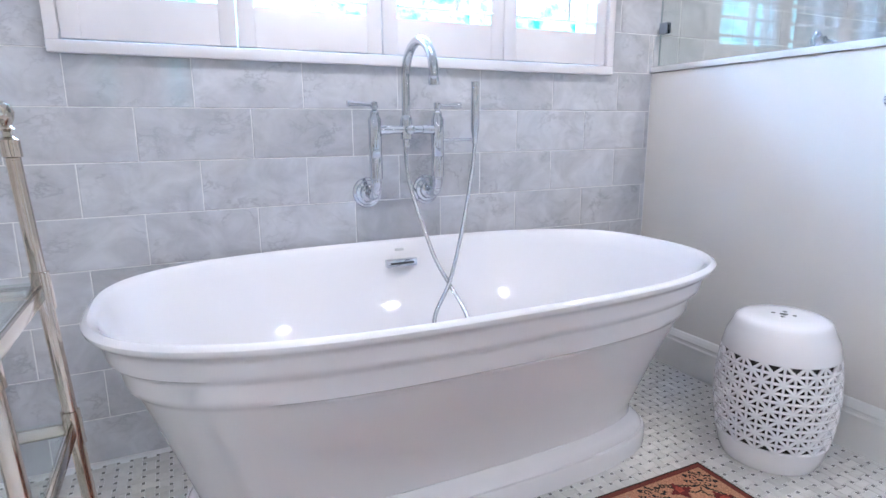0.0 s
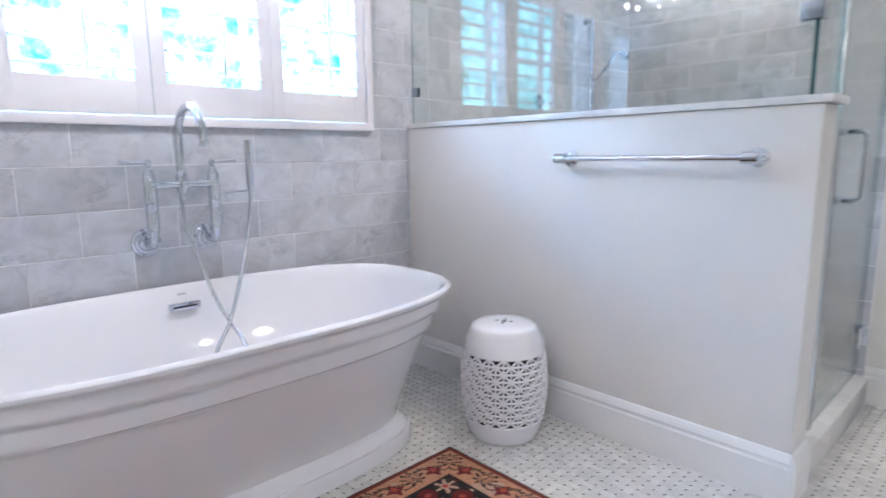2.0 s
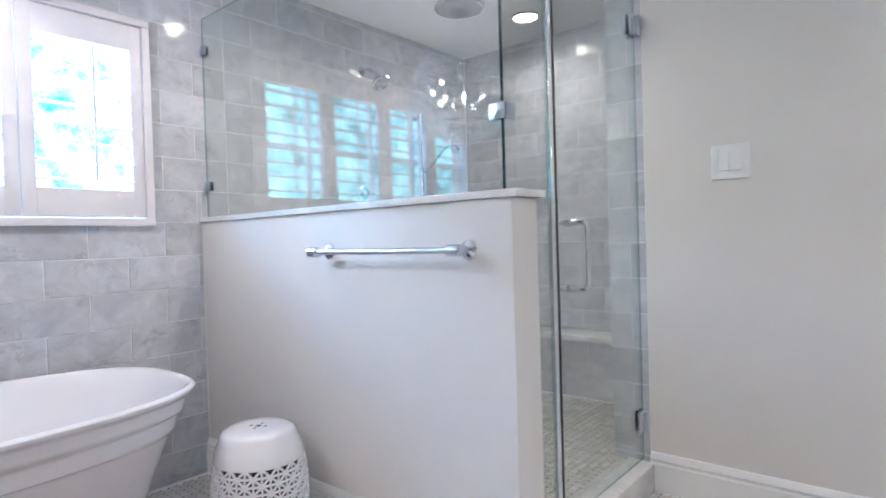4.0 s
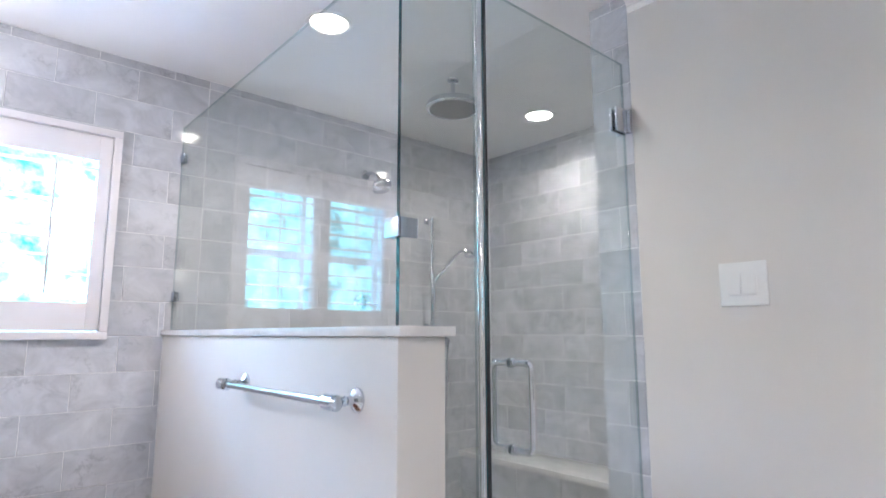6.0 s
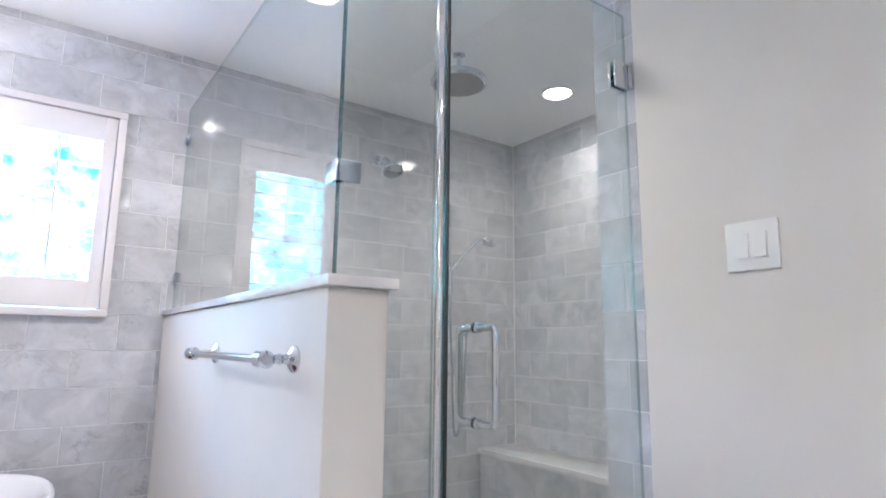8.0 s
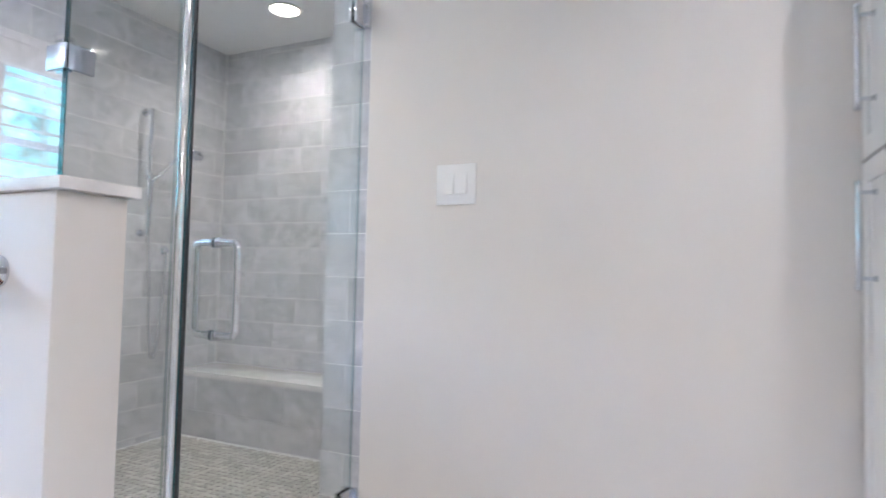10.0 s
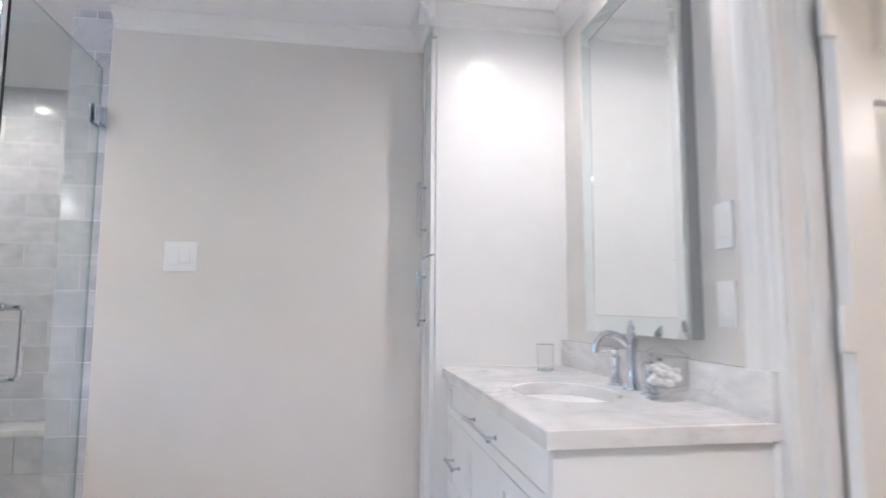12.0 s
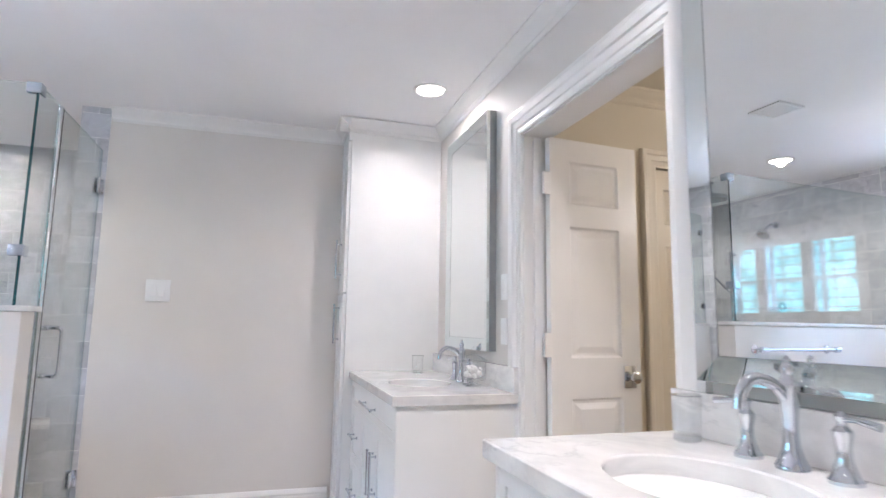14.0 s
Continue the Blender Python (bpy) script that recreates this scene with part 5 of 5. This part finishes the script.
def chandelier():
    cx, cy, cz = 0.70, 1.60, 1.965
    crystal = crystal_material()
    t = thing("chandelier", (cx, cy, ZC), "round crystal basket chandelier with rows of clear prisms, lit", "chandelier")
    part("canopy", lathe([(0.065, ZC - 0.0005), (0.060, ZC - 0.015), (0.020, ZC - 0.030)], (cx, cy, 0), 32), M_CHROME, t)
    part("stem", tube([(cx, cy, ZC - 0.025), (cx, cy, cz + 0.11)], 0.009, 12), M_CHROME, t)
    # crown of bead strands, then a basket of prism rows
    tiers = [(cz + 0.20, 0.235), (cz + 0.145, 0.285), (cz + 0.085, 0.315), (cz + 0.025, 0.325), (cz - 0.035, 0.322), (cz - 0.095, 0.300), (cz - 0.150, 0.258), (cz - 0.200, 0.200), (cz - 0.240, 0.125), (cz - 0.268, 0.055)]
    for z, r in tiers:
        part("hoop", tube([(cx + r * math.cos(2 * math.pi * k / 48), cy + r * math.sin(2 * math.pi * k / 48), z + 0.030) for k in range(48)], 0.0055, 6, None, True), M_CHROME, t)
        bm = bmesh.new()
        n = int(2 * math.pi * r / 0.027)
        for k in range(n):
            a = 2 * math.pi * (k + 0.15 * random.random()) / n
            m = pose(cx + r * math.cos(a), cy + r * math.sin(a), z, 0, 0, math.degrees(a) + 90 + random.uniform(-14, 14))
            lo, hi = [], []
            for u, v in ((-0.0105, 0), (0, -0.006), (0.0105, 0), (0, 0.006)):
                lo.append(bm.verts.new(m @ Vector((u, v, -0.022))))
                hi.append(bm.verts.new(m @ Vector((u, v, 0.022))))
            tip, top = bm.verts.new(m @ Vector((0, 0, -0.029))), bm.verts.new(m @ Vector((0, 0, 0.028)))
            for i in range(4):
                j = (i + 1) % 4
                bm.faces.new((lo[i], lo[j], hi[j], hi[i]))
                bm.faces.new((lo[j], lo[i], tip))
                bm.faces.new((hi[i], hi[j], top))
        part("prism_tier", bm, crystal, t, "ring of cut crystal prisms", smooth=False, kind="stuff").visible_shadow = False
    bm = bmesh.new()
    for k in range(30):
        a = 2 * math.pi * k / 30
        for i in range(9):
            u = i / 8
            r, z = 0.06 + 0.19 * u ** 1.6, ZC - 0.09 - (ZC - 0.09 - cz - 0.225) * u
            bmesh.ops.create_icosphere(bm, subdivisions=1, radius=0.0085, matrix=pose(cx + r * math.cos(a), cy + r * math.sin(a), z))
    part("bead_strands", bm, crystal, t, "strands of clear beads up to the canopy", smooth=False, kind="stuff").visible_shadow = False
    # candle bulbs, with extra glowing ones added for the sparkle of the crystals
    for ring, count, r, z in ((0, 10, 0.20, cz + 0.045), (1, 7, 0.14, cz - 0.035)):
        for k in range(count):
            a = 2 * math.pi * (k + 0.3 * ring) / count
            x, y = cx + r * math.cos(a), cy + r * math.sin(a)
            part("arm", tube([(cx + 0.31 * math.cos(a), cy + 0.31 * math.sin(a), z - 0.02), (cx + 0.25 * math.cos(a), cy + 0.25 * math.sin(a), z - 0.05), (x, y, z - 0.045), (x, y, z - 0.018)], 0.005, 8), M_CHROME, t)
            part("bulb", lathe([(0.005, z - 0.018), (0.008, z - 0.008), (0.009, z + 0.004), (0.005, z + 0.017), (0.0015, z + 0.024)], (x, y, 0), 12), M_BULB, t, "small lit candle bulb, extra ones added as sparkle")


chandelier()


# ---- tiles and mosaic, piece by piece ----
RP, CP = 0.1535, 0.3205
tile_meshes = {}


def tile_mesh(w, h, axis):
    """A flat tile with softened edges that faces -y (axis 'y') or -x (axis 'x'), about its centre."""
    key = (round(w, 4), round(h, 4), axis)
    if key in tile_meshes:
        return tile_meshes[key]
    e, d = 0.0012, 0.008
    a, b = w / 2 - 0.0014, h / 2 - 0.0014
    fr = [(-a + e, -b + e), (a - e, -b + e), (a - e, b - e), (-a + e, b - e)]
    md = [(-a, -b), (a, -b), (a, b), (-a, b)]
    vs = [(u, 0.0, v) for u, v in fr] + [(u, 0.0012, v) for u, v in md] + [(u, d, v) for u, v in md]
    if axis == "x":
        vs = [(y, -x, z) for x, y, z in vs]
    fs = [(0, 1, 2, 3)]
    for r in (0, 4):
        for k in range(4):
            fs.append((r + k, r + 4 + k, r + 4 + (k + 1) % 4, r + (k + 1) % 4))
    me = bpy.data.meshes.new("tile")
    me.from_pydata(vs, [], fs)
    me.materials.append(M_TILE)
    me.update()
    tile_meshes[key] = me
    return me


def lay_tiles(wall, axis, plane, u0, u1, first, holes=(), z_from=-0.012, odd=0.163):
    k = 0
    while True:
        z0, z1 = max(0.0, z_from + k * RP), min(ZC, z_from + (k + 1) * RP)
        if z0 >= ZC - 0.004:
            break
        s = first + (odd if k % 2 else 0.0)
        s -= math.ceil((s - u0) / CP) * CP
        while s < u1 - 0.004:
            a, b = max(s, u0), min(s + CP, u1)
            s += CP
            if b - a < 0.006:
                continue
            pieces = [(a, b, z0, z1)]
            for h in holes:
                out = []
                for (p, q, m0, m1) in pieces:
                    if q <= h[0] or p >= h[1] or m1 <= h[2] or m0 >= h[3]:
                        out.append((p, q, m0, m1))
                        continue
                    if p < h[0]:
                        out.append((p, h[0], m0, m1))
                    if q > h[1]:
                        out.append((h[1], q, m0, m1))
                    if m0 < h[2]:
                        out.append((max(p, h[0]), min(q, h[1]), m0, h[2]))
                    if m1 > h[3]:
                        out.append((max(p, h[0]), min(q, h[1]), h[3], m1))
                pieces = out
            for p, q, m0, m1 in pieces:
                if q - p < 0.006 or m1 - m0 < 0.006:
                    continue
                ob = new("tile", tile_mesh(q - p, m1 - m0, axis))
                c, zc = (p + q) / 2, (m0 + m1) / 2
                ob.location = (c, plane, zc) if axis == "y" else (plane, c, zc)
                ob.parent = bpy.data.objects[wall]
        k += 1


lay_tiles("wall_north", "y", YW, -0.85, 2.1685, 1.684, [(-0.075, 1.77, 1.23, 2.10), (XH - 0.0005, 2.2, -0.1, 1.2425)])
lay_tiles("wall_shower_end", "x", XS, 0.54, YW - 0.001, 1.05)
lay_tiles("wall_jamb", "x", XF, 0.3715, 0.536, 0.44, odd=0.16)
# the shower's stretch of the window wall, joined under its own wall piece
solid("wall_shower_back", cube(2.1685, XS, YW + 0.0012, YW + 0.0016, 0.0985, ZC - 0.0005), M_GROUT, "grey tiled back wall of the shower", "wall")
lay_tiles("wall_shower_back", "y", YW, 2.169, XS - 0.001, 1.684)

# mosaic: bricks woven round small dots
BL, BW = 0.0478, 0.0235
PITCH = (0.049 + 0.0245) / 2


def mosaic_bricks(x0, x1, y0, y1, z, skip, near):
    cells, chosen = [], []
    nx, ny = int((x1 - x0) / PITCH), int((y1 - y0) / PITCH)
    for i in range(nx):
        for j in range(ny):
            x, y = x0 + (i + 0.5) * PITCH, y0 + (j + 0.5) * PITCH
            if skip(x, y):
                continue
            (chosen if near(x, y) and len(chosen) < 300 else cells).append((x, y, (i + j) % 2))
    return cells, chosen


def block_faces(x, y, z, w, h, base):
    e = 0.0012
    vs = [(x - w + e, y - h + e, z), (x + w - e, y - h + e, z), (x + w - e, y + h - e, z), (x - w + e, y + h - e, z), (x - w, y - h, z - 0.001), (x + w, y - h, z - 0.001), (x + w, y + h, z - 0.001), (x - w, y + h, z - 0.001), (x - w, y - h, z - 0.006), (x + w, y - h, z - 0.006), (x + w, y + h, z - 0.006), (x - w, y + h, z - 0.006)]
    fs = [tuple(base + q for q in f) for f in [(0, 1, 2, 3)] + [(r + k, r + (k + 1) % 4, r + 4 + (k + 1) % 4, r + 4 + k) for r in (0, 4) for k in range(4)]]
    fs = [f if i == 0 else f[::-1] for i, f in enumerate(fs)]
    return vs, fs


def raw(name, vs, fs, material, parent, label, kind="stuff"):
    me = bpy.data.meshes.new(name)
    me.from_pydata(vs, [], fs)
    me.materials.append(material)
    me.update()
    ob = new(name, me)
    ob.parent = bpy.data.objects[parent]
    return tagged(ob, label, kind=kind)


def mosaic_material(source, name):
    """The mosaic marble with a tone for each joined piece."""
    m = source.copy()
    m.name = name
    nt = m.node_tree
    geo = nt.nodes.new("ShaderNodeNewGeometry")
    for n in list(nt.nodes):
        if n.bl_idname == "ShaderNodeObjectInfo":
            for ln in list(n.outputs["Random"].links):
                nt.links.new(geo.outputs["Random Per Island"], ln.to_socket)
    return m


M_BRICKS = mosaic_material(M_BRICK, "white mosaic marble, joined")
M_PEBBLES = mosaic_material(M_PEBBLE, "beige shower mosaic, joined")


def lay_mosaic(parent, x0, x1, y0, y1, z, skip, near, label, stone=None):
    cells, chosen = mosaic_bricks(x0, x1, y0, y1, z, skip, near)
    vs, fs = [], []
    for x, y, k in cells:
        a, b = (BL / 2, BW / 2) if k == 0 else (BW / 2, BL / 2)
        v, f = block_faces(x, y, z + random.uniform(-0.0003, 0.0003), a, b, len(vs))
        vs += v
        fs += f
    raw("mosaic", vs, fs, stone or M_BRICKS, parent, label)
    dv, df = [], []
    for x, y, k in cells + chosen:
        v, f = block_faces(x + PITCH / 2, y + PITCH / 2, z - 0.0002, 0.0047, 0.0047, len(dv))
        dv += v
        df += f
    raw("mosaic_dot_field", dv, df, M_DOT, parent, "small grey mosaic dots")
    if chosen:
        meshes = []
        for k in (0, 1):
            a, b = (BL / 2, BW / 2) if k == 0 else (BW / 2, BL / 2)
            v, f = block_faces(0, 0, 0, a, b, 0)
            me = bpy.data.meshes.new("brick")
            me.from_pydata(v, [], f)
            me.materials.append(M_BRICK)
            me.update()
            meshes.append(me)
        for x, y, k in chosen:
            ob = new("brick", meshes[k])
            ob.location = (x, y, z)
            ob.parent = bpy.data.objects[parent]


under_tub = lambda x, y: abs(x - TUB[0]) < 0.60 and abs(y - TUB[1]) < 0.18
lay_mosaic("floor", -0.95, XF - 0.001, YV + 0.001, YW - 0.001, 0.0, lambda x, y: under_tub(x, y) or (x > XH - 0.005 and y > 0.345) or (y < -1.2 and (x > 1.6 or -0.65 < x < 0.45)), lambda x, y: 1.45 < x < 2.0 and 0.62 < y < 1.30, "white marble mosaic bricks set in a woven pattern")
lay_mosaic("shower_floor", 2.18, 3.87, 0.475, YW - 0.001, 0.1045, lambda x, y: False, lambda x, y: False, "beige marble mosaic of the shower floor", M_PEBBLES)
raw("mosaic_plain", [(XL, YV, -0.001), (-0.95, YV, -0.001), (-0.95, YW, -0.001), (XL, YW, -0.001)], [(0, 1, 2, 3)], M_BRICKS, "floor", "pale marble mosaic")
